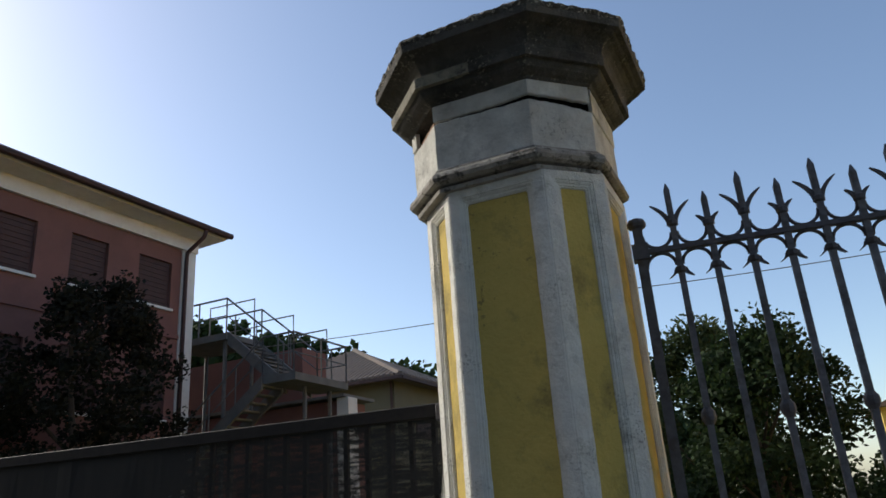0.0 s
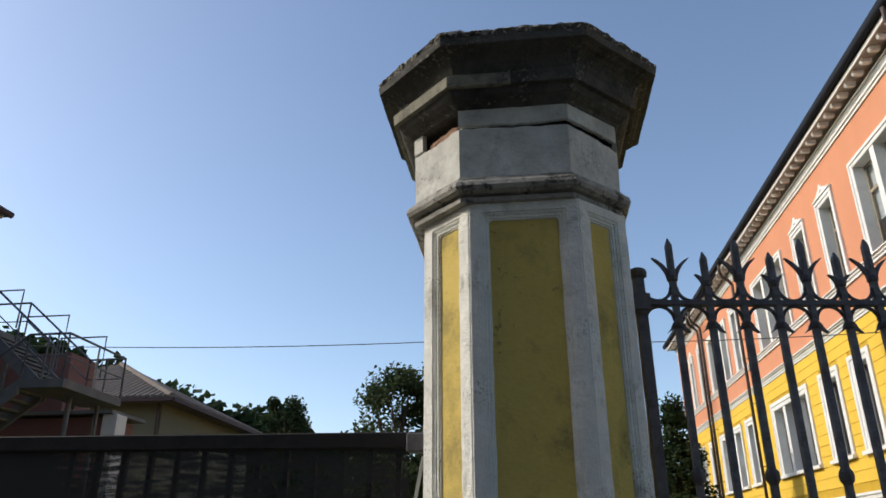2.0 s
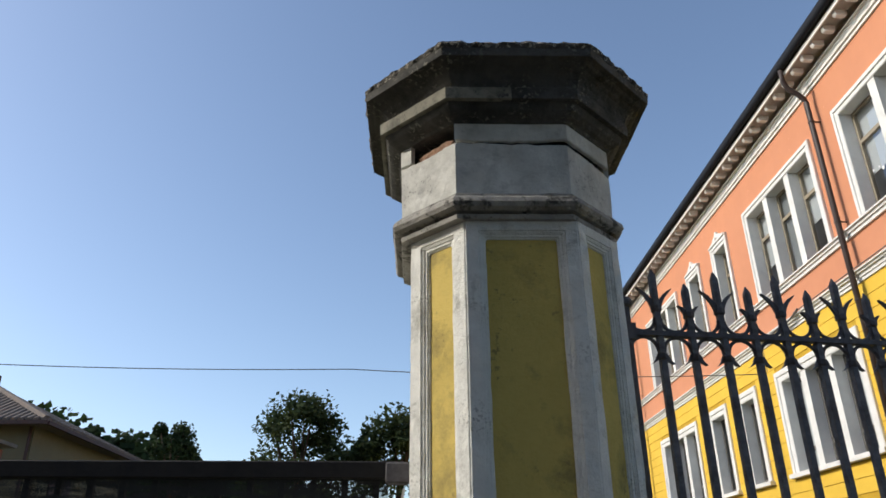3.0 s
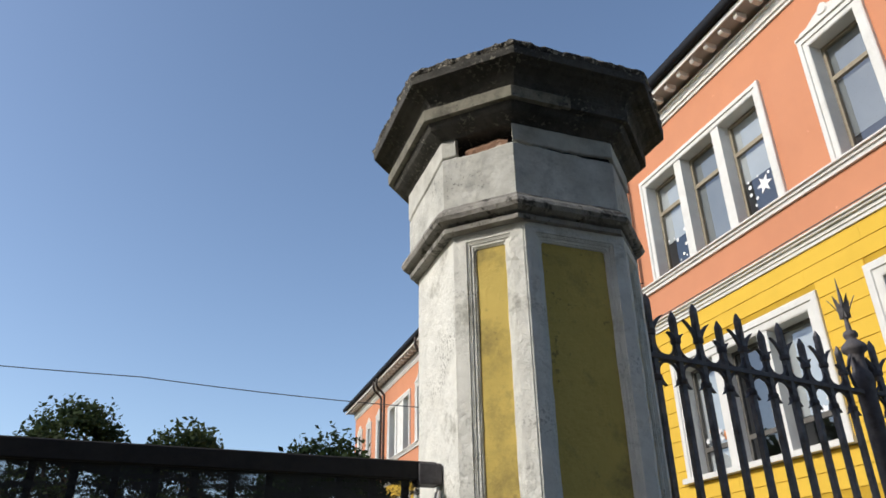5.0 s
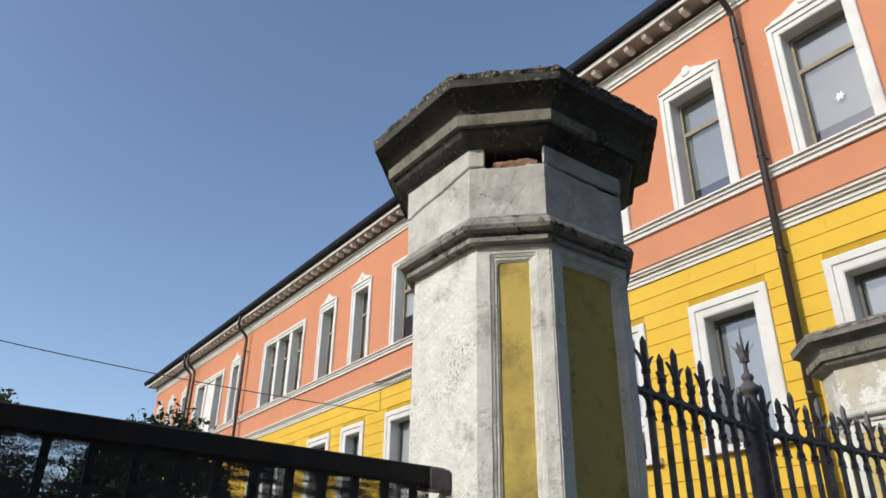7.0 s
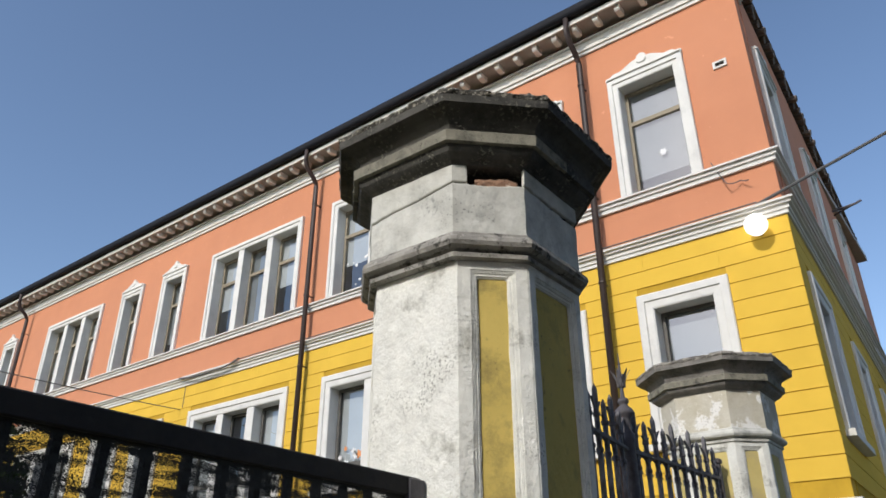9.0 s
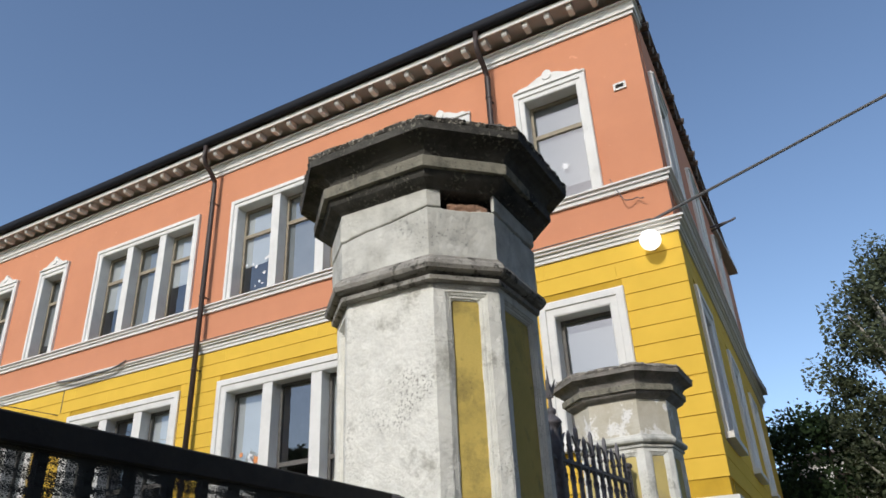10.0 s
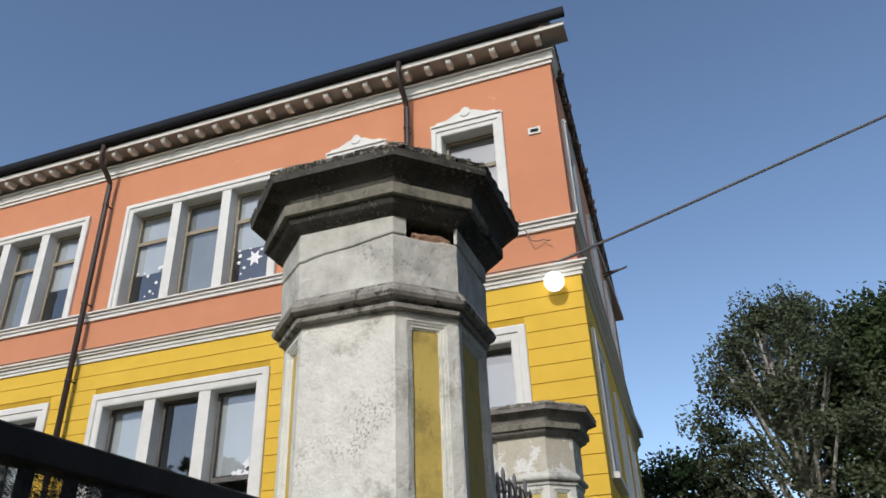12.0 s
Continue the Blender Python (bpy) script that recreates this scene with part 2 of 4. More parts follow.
def mesh_mat():
    """Woven shade net: fine threads with small holes, doubled and closed away from the pillar, ragged towards it."""
    m = bpy.data.materials.new("woven_shade_net")
    m.use_nodes = True
    n, l = m.node_tree.nodes, m.node_tree.links
    b = n["Principled BSDF"]
    b.inputs["Base Color"].default_value, b.inputs["Roughness"].default_value = (0.022, 0.023, 0.022, 1), 0.8
    tc = n.new("ShaderNodeTexCoord").outputs["Object"]

    def node(op, a, c):
        x = n.new("ShaderNodeMath")
        x.operation = op
        for k, v in enumerate((a, c)):
            if isinstance(v, float):
                x.inputs[k].default_value = v
            else:
                l.new(v, x.inputs[k])
        return x.outputs["Value"]

    def grain(scale, size, detail=3.0):
        mp = n.new("ShaderNodeMapping")
        mp.inputs["Scale"].default_value = scale
        l.new(tc, mp.inputs["Vector"])
        t = n.new("ShaderNodeTexNoise")
        t.inputs["Scale"].default_value, t.inputs["Detail"].default_value = size, detail
        l.new(mp.outputs["Vector"], t.inputs["Vector"])
        return t.outputs["Fac"]
    sep = n.new("ShaderNodeSeparateXYZ")
    l.new(tc, sep.inputs[0])
    mr = n.new("ShaderNodeMapRange")
    mr.inputs["From Min"].default_value, mr.inputs["From Max"].default_value = -1.25, -0.95
    mr.inputs["To Min"].default_value, mr.inputs["To Max"].default_value = -0.13, 0.035
    l.new(node("ADD", sep.outputs["X"], node("MULTIPLY", grain((1, 1, 1), 1.5), 0.5)), mr.inputs["Value"])
    weave = node("ADD", node("MULTIPLY", grain((110, 1, 420), 2.0), 0.6), node("MULTIPLY", grain((9, 1, 60), 1.0), 0.4))
    open_ = node("ADD", weave, node("ADD", mr.outputs["Result"], node("MULTIPLY", grain((1.3, 1, 3.5), 2.0), 0.25)))
    gt = node("GREATER_THAN", open_, 0.695)
    tr, mx = n.new("ShaderNodeBsdfTransparent"), n.new("ShaderNodeMixShader")
    l.new(node("MULTIPLY", gt, 0.75), mx.inputs["Fac"])
    l.new(b.outputs["BSDF"], mx.inputs[1])
    l.new(tr.outputs["BSDF"], mx.inputs[2])
    l.new(mx.outputs["Shader"], n["Material Output"].inputs["Surface"])
    return m


M_NET = mesh_mat()


# ---- building blocks ----
def part(name, bm, material, parent=None, label="", smooth=False):
    me = bpy.data.meshes.new(name)
    bm.to_mesh(me)
    bm.free()
    me.materials.append(material)
    if smooth:
        me.polygons.foreach_set("use_smooth", [True] * len(me.polygons))
    ob = new(name, me)
    if parent:
        ob.parent = parent
    return tagged(ob, label)


def thing(name, label, category, group="", at=(0, 0, 0), rz=0, kind=""):
    ob = new(name)
    ob.empty_display_size = 0.2
    ob.matrix_basis = pose(*at, 0, 0, rz)
    return tagged(ob, label, category, group, kind)


def box(bm, x0, x1, y0, y1, z0, z1):
    v = [bm.verts.new((x, y, z)) for z in (z0, z1) for x, y in ((x0, y0), (x1, y0), (x1, y1), (x0, y1))]
    for f in ((3, 2, 1, 0), (4, 5, 6, 7), (0, 1, 5, 4), (1, 2, 6, 5), (2, 3, 7, 6), (3, 0, 4, 7)):
        bm.faces.new([v[i] for i in f])
    return v


def boxes(*bs):
    bm = bmesh.new()
    for b in bs:
        box(bm, *b)
    return bm


def bevelled(bm, w):
    bmesh.ops.bevel(bm, geom=bm.edges[:], offset=w, segments=1, affect="EDGES")
    return bm


def loft(bm, rings, cap=True, closed=True):
    """Skin between rings of equal length."""
    vs = [[bm.verts.new(p) for p in r] for r in rings]
    n = len(vs[0])
    for a, b in zip(vs, vs[1:]):
        for i in range(n if closed else n - 1):
            j = (i + 1) % n
            bm.faces.new((a[i], a[j], b[j], b[i]))
    if cap:
        bm.faces.new(vs[0][::-1])
        bm.faces.new(vs[-1])
    return vs


def tube(bm, pts, r, n=6, cap=True):
    """Round bar along points; r is one radius or one for each point."""
    pts = [Vector(p) for p in pts]
    rs = r if isinstance(r, (list, tuple)) else [r] * len(pts)
    rings = []
    for i, p in enumerate(pts):
        d = (pts[min(i + 1, len(pts) - 1)] - pts[max(i - 1, 0)]).normalized()
        u = d.cross(Vector((0, 0, 1)))
        u = Vector((1, 0, 0)) if u.length < 1e-3 else u.normalized()
        w = d.cross(u)
        rings.append([p + rs[i] * (math.cos(a) * u + math.sin(a) * w) for a in [2 * math.pi * k / n for k in range(n)]])
    return loft(bm, rings, cap)


def lathe(bm, x, y, prof, n=12):
    return loft(bm, [[(x + r * math.cos(2 * math.pi * k / n), y + r * math.sin(2 * math.pi * k / n), z) for k in range(n)] for r, z in prof])


def roughen(bm, amp, scale, seed=0.0, z_keep=None):
    bm.normal_update()
    for v in bm.verts:
        k = noise.noise(v.co * scale + Vector((seed, seed * 2, 0)))
        k2 = noise.noise(v.co * scale * 3.1 + Vector((seed, 5, 0)))
        v.co += v.normal * amp * (k + 0.5 * k2)
    return bm


T22 = math.tan(radians(22.5))
A0, H0 = 0.36, 0.185


def octo(a, z, seg=1):
    """Octagon ring with half width a, its edges cut in seg pieces."""
    h = H0 + (a - A0) * T22
    c = [(-h, -a), (h, -a), (a, -h), (a, h), (h, a), (-h, a), (-a, h), (-a, -h)]
    out = []
    for (x0, y0), (x1, y1) in zip(c, c[1:] + c[:1]):
        for k in range(seg):
            f = k / seg
            out.append((x0 + (x1 - x0) * f, y0 + (y1 - y0) * f, z))
    return out


def octo_solid(profile, seg=10, sub=0.03):
    """Solid turned on an eight-sided plan; profile rows are half width, height."""
    rows = [profile[0]]
    for (a0, z0), (a1, z1) in zip(profile, profile[1:]):
        n = max(1, int(math.hypot(a1 - a0, z1 - z0) / sub))
        rows += [(a0 + (a1 - a0) * k / n, z0 + (z1 - z0) * k / n) for k in range(1, n + 1)]
    bm = bmesh.new()
    loft(bm, [octo(a, z, seg) for a, z in rows])
    return bm


def panel_face(bm, bmp, face, panel, z0, z1):
    """One shaft face; a framed, sunk panel goes into bmp."""
    c = [(-H0, -A0), (H0, -A0), (A0, -H0), (A0, H0), (H0, A0), (-H0, A0), (-A0, H0), (-A0, -H0)]
    p, q = Vector((*c[face], 0)), Vector((*c[(face + 1) % 8], 0))
    u = (q - p).normalized()
    n = Vector((u.y, -u.x, 0))
    w = (q - p).length

    def pt(s, z, d):
        r = p + u * s + n * d
        return (r.x, r.y, z)

    def rect(i, j, d):
        return [pt(i, z0 + j, d), pt(w - i, z0 + j, d), pt(w - i, z1 - j, d), pt(i, z1 - j, d)]
    if not panel:
        m = 14
        for a in range(6):
            for b in range(m * 2):
                s0, s1 = w * a / 6, w * (a + 1) / 6
                y0, y1 = z0 + (z1 - z0) * b / (m * 2), z0 + (z1 - z0) * (b + 1) / (m * 2)
                bm.faces.new([bm.verts.new(pt(s, z, 0)) for s, z in ((s0, y0), (s1, y0), (s1, y1), (s0, y1))])
        return
    i0 = 0.046 if w > 0.3 else 0.050
    j = 0.042
    loops = [rect(0, 0, 0), rect(i0, j, 0), rect(i0 + 0.004, j + 0.004, -0.009), rect(i0 + 0.020, j + 0.02, -0.011), rect(i0 + 0.024, j + 0.024, -0.021)]
    vs = [[bm.verts.new(x) for x in lp] for lp in loops]
    for a, b in zip(vs, vs[1:]):
        for k in range(4):
            bm.faces.new((a[k], a[(k + 1) % 4], b[(k + 1) % 4], b[k]))
    bmp.faces.new([bmp.verts.new(x) for x in rect(i0 + 0.018, j + 0.018, -0.0205)])


def gate_pillar(at, label, rz, worn):
    """Octagonal gate pillar: plinth, panelled shaft, moulding, frieze, neck and capstone."""
    t = thing("gate_pillar", label, "pillar", "gate pillars", at, rz)
    part("plinth", roughen(octo_solid([(0.44, 0), (0.44, 0.4), (0.40, 0.46), (0.362, 0.47)], 4, 0.2), 0.004, 9), M_PLASTER, t)
    bm, bmp = bmesh.new(), bmesh.new()
    for f in range(8):
        panel_face(bm, bmp, f, f != 6 or not worn, 0.47, 2.735)
    bmesh.ops.remove_doubles(bm, verts=bm.verts[:], dist=0.0004)
    bmesh.ops.bevel(bm, geom=[e for e in bm.edges if e.is_manifold and e.calc_face_angle(0) > 0.3], offset=0.004, segments=2, affect="EDGES")
    bmesh.ops.subdivide_edges(bm, edges=[e for e in bm.edges if e.calc_length() > 0.5], cuts=40)
    roughen(bm, 0.003, 14, at[0])
    part("shaft", bm, M_PLASTER, t, "weathered white plaster shaft with raised panel frames")
    bmesh.ops.recalc_face_normals(bmp, faces=bmp.faces[:])
    part("panel", bmp, M_YELLOW_PANEL if worn else M_YELLOW_PALE, t, "dirty ochre yellow plaster panels" if worn else "pale yellow plaster panels")
    prof = [(0.349, 2.727), (0.373, 2.730), (0.375, 2.746), (0.355, 2.749), (0.355, 2.755), (0.381, 2.757), (0.397, 2.765), (0.404, 2.779), (0.400, 2.795), (0.389, 2.807), (0.382, 2.810), (0.381, 2.817), (0.369, 2.827)]
    part("moulding", roughen(octo_solid(prof, 16, 0.010), 0.002, 26, at[0]), M_TORUS if worn else M_FRIEZE, t, "soot-stained rounded moulding" if worn else "pale plaster moulding")
    if not worn:
        part("frieze", roughen(octo_solid([(0.359, 2.820), (0.373, 2.822), (0.376, 3.092), (0.3, 3.094)], 8, 0.03), 0.0025, 16, at[0]), M_PALEMOULD, t)
    else:
        # the neck has cracked away from the frieze along a wandering line
        rows = [(0.0, 3.020), (0.5, 3.016), (1.0, 3.012), (1.5, 3.008), (2.0, 2.990), (3.0, 3.0), (5.0, 3.0), (6.0, 2.972), (6.3, 2.990), (6.55, 2.996), (6.8, 3.012), (7.0, 3.020), (7.2, 3.018), (7.5, 3.014), (8.0, 3.020)]
        gaps = [(0.0, 0.006), (0.7, 0.010), (1.0, 0.020), (1.5, 0.022), (1.98, 0.034), (2.02, 0.004), (6.0, 0.004), (7.0, 0.003), (8.0, 0.003)]

        def at_turn(table, f):
            for (a, p), (b, q) in zip(table, table[1:]):
                if a <= f <= b:
                    return p + (q - p) * (f - a) / (b - a)
            return table[-1][1]

        def rim(f, k=0):
            return at_turn(rows, f) + 0.004 * noise.noise(Vector((f * 9, k, 0))) + 0.003 * noise.noise(Vector((f * 33, k, 4)))

        def around(a, f):
            c = octo(a, 0)
            i, g = int(f) % 8, f - int(f)
            return (c[i][0] + (c[(i + 1) % 8][0] - c[i][0]) * g, c[i][1] + (c[(i + 1) % 8][1] - c[i][1]) * g)
        n = 160
        b = bmesh.new()
        loops = []
        for a, u in [(0.355, 0.0), (0.373, 0.02)] + [(0.373 + 0.003 * k / 8, 0.02 + 0.95 * k / 8) for k in range(1, 9)] + [(0.371, 1.0), (0.30, 1.0)]:
            loops.append([(*around(a, 8 * k / n), 2.820 + (rim(8 * k / n) - 2.820) * u) for k in range(n)])
        loft(b, loops)
        part("frieze", roughen(b, 0.0025, 16, at[0]), M_FRIEZE, t)
        part("core", octo_solid([(0.315, 2.97), (0.315, 3.10)], 1, 0.2), M_CRACK, t)

        def strip(f0, f1, m, top=3.098):
            b = bmesh.new()
            fs = sorted({round(f0 + (f1 - f0) * k / m, 4) for k in range(m + 1)} | {float(c) for c in range(math.ceil(f0), math.floor(f1) + 1)})
            loops = []
            for f in fs:
                low = rim(f) + at_turn(gaps, f)
                loops.append([(*around(a, f), z) for a, z in ((0.364, low), (0.376, low), (0.379, low + 0.004), (0.380, top), (0.364, top))])
            loft(b, loops)
            return roughen(b, 0.0012, 30)
        part("neck_strip", strip(0.0, 1.98, 60), M_FRIEZE, t, "cracked plaster strip under the cap")
        part("neck_strip", strip(2.03, 5.9, 90), M_FRIEZE, t)
        part("neck_strip", strip(5.93, 7.2, 44), M_FRIEZE, t, "cracked plaster strip under the cap")
        b = bmesh.new()
        loops = []
        for k in range(12):
            f = 7.31 + 0.62 * k / 11
            h = 0.036 + 0.012 * math.sin(math.pi * k / 11) + 0.008 * noise.noise(Vector((k * 0.9, 2, 3)))
            z0 = rim(f) - 0.006
            loops.append([(*around(a, f), z) for a, z in ((0.313, z0), (0.363, z0), (0.366, z0 + h * 0.6), (0.355, z0 + h), (0.313, z0 + h + 0.004))])
        loft(b, loops)
        bmesh.ops.subdivide_edges(b, edges=b.edges[:], cuts=2, use_grid_fill=True)
        part("brick", roughen(b, 0.005, 45), M_BRICK, t, "bare orange brick in the broken neck")
    stone = M_CAPSTONE if worn else M_CAPGREY
    low = [(0.30, 3.088), (0.383, 3.092), (0.391, 3.102), (0.407, 3.108), (0.425, 3.120), (0.433, 3.132), (0.436, 3.146), (0.403, 3.148)]
    part("cap_moulding", roughen(octo_solid(low, 14, 0.011), 0.0016, 22, at[0]), stone, t, "dark hollow moulding under the cap")
    band_ob = part("cap_fillet", roughen(octo_solid([(0.395, 3.144), (0.455, 3.146), (0.457, 3.188), (0.453, 3.192), (0.415, 3.193)], 14, 0.011), 0.0016, 22, at[0]), M_FILLET, t, "pale greenish band round the cap in a sunlit tone")
    # Sun and shade put into the colour: sunward faces pale, others dark stone.
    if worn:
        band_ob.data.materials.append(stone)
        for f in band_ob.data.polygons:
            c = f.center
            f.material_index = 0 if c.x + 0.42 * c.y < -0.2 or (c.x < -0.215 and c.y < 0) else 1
    cap = [(0.42, 3.190), (0.437, 3.192), (0.440, 3.208), (0.447, 3.228), (0.460, 3.246), (0.477, 3.258), (0.492, 3.262), (0.502, 3.268), (0.523, 3.271), (0.527, 3.300), (0.50, 3.312), (0.44, 3.316)]
    part("capstone", roughen(octo_solid(cap, 16, 0.011), 0.002, 20, at[0]), stone, t, "dark lichen-stained moulded capstone" if worn else "grey moulded capstone")
    b = octo_solid([(0.45, 3.304), (0.526, 3.303), (0.532, 3.316), (0.515, 3.333), (0.44, 3.346), (0.32, 3.356), (0.1, 3.362), (0.01, 3.364)], 30, 0.012)
    roughen(b, 0.009, 34, at[0] + 3)
    part("crust", b, M_LICHEN if worn else M_CRUST_PALE, t, "rough crust of lichen on top of the cap")
    if worn:
        # the moulding and all above it have slid a little off the shaft
        for o in t.children:
            if o.name.split(".")[0] not in ("plinth", "shaft", "panel"):
                o.data.transform(Matrix.Translation((-0.006 if o.name.split(".")[0] in ("capstone", "crust") else -0.020, -0.003, 0)))
    return t


# ---- ground ----
bm = bmesh.new()
S = 1500.0
box(bm, -S, S, -S, S, -0.5, 0)
tagged(part("ground", bm, M_GRASS), "dry grassy ground reaching to the horizon", "ground", kind="structure")
bm = boxes((-40, 12, -9.0, -0.75, -0.1, 0.012))
tagged(part("pavement", bm, M_ASPHALT), "grey asphalt pavement in front of the gate", "pavement", kind="structure")
bm = boxes((0.3, 3.0, -0.1, 0.3, 0, 0.45), (3.6, 9.0, 0.1, 0.6, 0, 0.45))
# Added wall, out of view, that dims skylight on the pillar's shaded faces.
bm2 = boxes((-40, 4.0, -6.4, -6.1, 0, 11.0))
tagged(part("wall_street", bm2, M_SHADE_WALL), "plain unseen wall added to hold back skylight", "wall", kind="structure")
tagged(part("wall_fence_base", bm, M_PLASTER), "low plastered wall under the railing", "wall", kind="structure")

# ---- gate pillars ----
P2 = (3.53, 0.21, 0.0)
gate_pillar((0, -0.006, 0), "octagonal white plaster gate pillar with yellow panels and cracked dark cap", 0, True)
gate_pillar(P2, "octagonal white and yellow gate pillar beyond the railing", 0, False)

# ---- railing ----
FENCE = thing("iron_railing", "dark wrought-iron railing with spear tips and scrolls between the pillars", "railing", "", (0.416, 0.025, 0), 7.8)


def arc(cx, cz, r, a0, a1, n=9):
    return [(cx + r * math.cos(radians(a0 + (a1 - a0) * k / n)), 0, cz + r * math.sin(radians(a0 + (a1 - a0) * k / n))) for k in range(n + 1)]


def leaf(bm, x, z, side, w, h, th=0.006):
    """Blade that curls up and out from the bar."""
    rings = []
    for k in range(7):
        f = k / 6
        px = x + side * (0.010 + w * (f ** 1.5))
        pz = z + h * f * (1.25 - 0.25 * f)
        ww = 0.0095 * (1 - f) ** 0.5 + 0.0018
        nx, nz_ = 0.8, -side * 0.5
        rings.append([(px - ww * nx, -th, pz + side * ww * 0.3), (px + ww * nx, -th, pz - side * ww * 0.3), (px + ww * nx, th, pz - side * ww * 0.3), (px - ww * nx, th, pz + side * ww * 0.3)])
    loft(bm, rings)


RAIL_Z = 2.475


def spear(tall):
    """Square bar with pointed tip, collar, curling leaves and lower flares, standing on z = 0.45."""
    bm = bmesh.new()
    tip = 2.735 if tall else 2.68
    hw = 0.0112
    rings = [[(-hw, -hw, z), (hw, -hw, z), (hw, hw, z), (-hw, hw, z)] for z in (0.44, 1.4, tip - 0.03)]
    rings.append([(x * 0.2, y * 0.2, tip) for x, y in ((-hw, -hw), (hw, -hw), (hw, hw), (-hw, hw))])
    loft(bm, rings)
    bars = bm
    b2, b3, b4 = bmesh.new(), bmesh.new(), bmesh.new()
    cz = RAIL_Z + (0.098 if tall else 0.078)
    for z, b in ((cz, b2), (RAIL_Z - 0.085, b3)):
        lathe(b, 0, 0, [(0.014, z - 0.014), (0.021, z - 0.008), (0.021, z + 0.008), (0.014, z + 0.014)], 8)
    for s in (-1, 1):
        leaf(b2, 0, cz, s, 0.060 if tall else 0.030, 0.082 if tall else 0.036)
        rings = []
        for k in range(6):
            f = k / 5
            px, pz = s * (0.012 + 0.03 * f ** 1.6), RAIL_Z - 0.085 - 0.028 * f
            ww = 0.010 * (1 - f) + 0.0025
            rings.append([(px - ww, -0.006, pz), (px + ww, -0.006, pz + ww * 0.5), (px + ww, 0.006, pz + ww * 0.5), (px - ww, 0.006, pz)])
        loft(b3, rings)
    if tall:
        lathe(b4, 0, 0, [(0.013, 1.83), (0.024, 1.846), (0.026, 1.86), (0.024, 1.874), (0.013, 1.89)], 8)
    return bars, b2, b3, b4


PITCH = 0.1265
POST_S, BEND, END_S = 1.40, -11.0, 1.29


def along_rail(s, z, bend):
    """Place along the rail, which turns by bend degrees at the middle post."""
    c = radians(bend)
    return pose(POST_S + (s - POST_S) * math.cos(c), (s - POST_S) * math.sin(c), z, 0, 0, bend) if bend else pose(s, 0, z)



def stand(fence, s, z, tall, bend=0.0):
    bar = new("spear_bar", meshes["spear_bar", tall])
    bar.parent, bar.matrix_basis = fence, along_rail(s, z, bend)
    for nm in ("leaf_collar", "lower_collar") + (("knob",) if tall else ()):
        o = new(nm, meshes[nm, tall])
        o.parent = bar


meshes = {}
for tall in (True, False):
    for nm, b in zip(("spear_bar", "leaf_collar", "lower_collar", "knob"), spear(tall)):
        me = bpy.data.meshes.new(nm)
        b.to_mesh(me)
        b.free()
        me.materials.append(M_IRONGREY if nm == "spear_bar" else M_IRON)
        meshes[nm, tall] = me
bm = bmesh.new()
R = PITCH / 2 - 0.011
tube(bm, arc(0, RAIL_Z + 0.010 + R, R, 180, 360, 12), 0.0068, 6)
tube(bm, arc(0, RAIL_Z - 0.012 - R, R, 0, 180, 12), 0.0068, 6)
scroll_me = bpy.data.meshes.new("scroll")
bm.to_mesh(scroll_me)
bm.free()
scroll_me.materials.append(M_IRON)
xs = [(0.13 + PITCH * k, 0.0) for k in range(10)] + [(POST_S + 0.10 + 0.126 * k, BEND) for k in range(10)]
for k, (s, bend) in enumerate(xs):
    tall = (k % 2 == 0)
    stand(FENCE, s, 0, tall, bend)
    sc = new("scroll", scroll_me)
    sc.parent, sc.matrix_basis = FENCE, along_rail(s - PITCH / 2, 0, bend)
for nm, z0, z1 in (("top_rail", RAIL_Z - 0.009, RAIL_Z + 0.009), ("bottom_rail", 0.60, 0.625)):
    part(nm, boxes((0.0, POST_S, -0.016, 0.016, z0, z1)), M_IRON, FENCE)
    part(nm, boxes((0.0, END_S, -0.016, 0.016, z0, z1)), M_IRON, FENCE).matrix_basis = along_rail(POST_S + 0.0001, 0, BEND)
bm = boxes((-0.018, 0.018, -0.018, 0.018, 0.44, 2.57))
lathe(bm, 0, 0, [(0.02, 2.57), (0.034, 2.578), (0.036, 2.592), (0.03, 2.606), (0.012, 2.614)], 10)
box(bm, -0.03, 0.03, -0.03, 0.03, RAIL_Z - 0.03, RAIL_Z + 0.03)
part("end_post", bm, M_IRON, FENCE)
bm = boxes((-0.018, 0.018, -0.018, 0.018, 0.44, 2.57))
lathe(bm, 0, 0, [(0.02, 2.57), (0.034, 2.578), (0.036, 2.592), (0.03, 2.606), (0.012, 2.614)], 10)
part("end_post", bm, M_IRON, FENCE).matrix_basis = along_rail(POST_S + END_S, 0, BEND)
# turned middle post with leafed finial
bm = bmesh.new()
lathe(bm, POST_S, 0, [(0.05, 0.44), (0.05, 0.9), (0.042, 0.95), (0.040, 2.50), (0.046, 2.52), (0.046, 2.56), (0.034, 2.58), (0.032, 2.64), (0.036, 2.66), (0.054, 2.675), (0.058, 2.69), (0.05, 2.705), (0.03, 2.725), (0.022, 2.735), (0.030, 2.745), (0.033, 2.757), (0.028, 2.77), (0.013, 2.78), (0.010, 2.83), (0.016, 2.85), (0.018, 2.875), (0.010, 2.90), (0.008, 2.95), (0.001, 3.05)], 14)
part("turned_post", bm, M_IRON, FENCE, "turned dark iron post", True)
bm = bmesh.new()
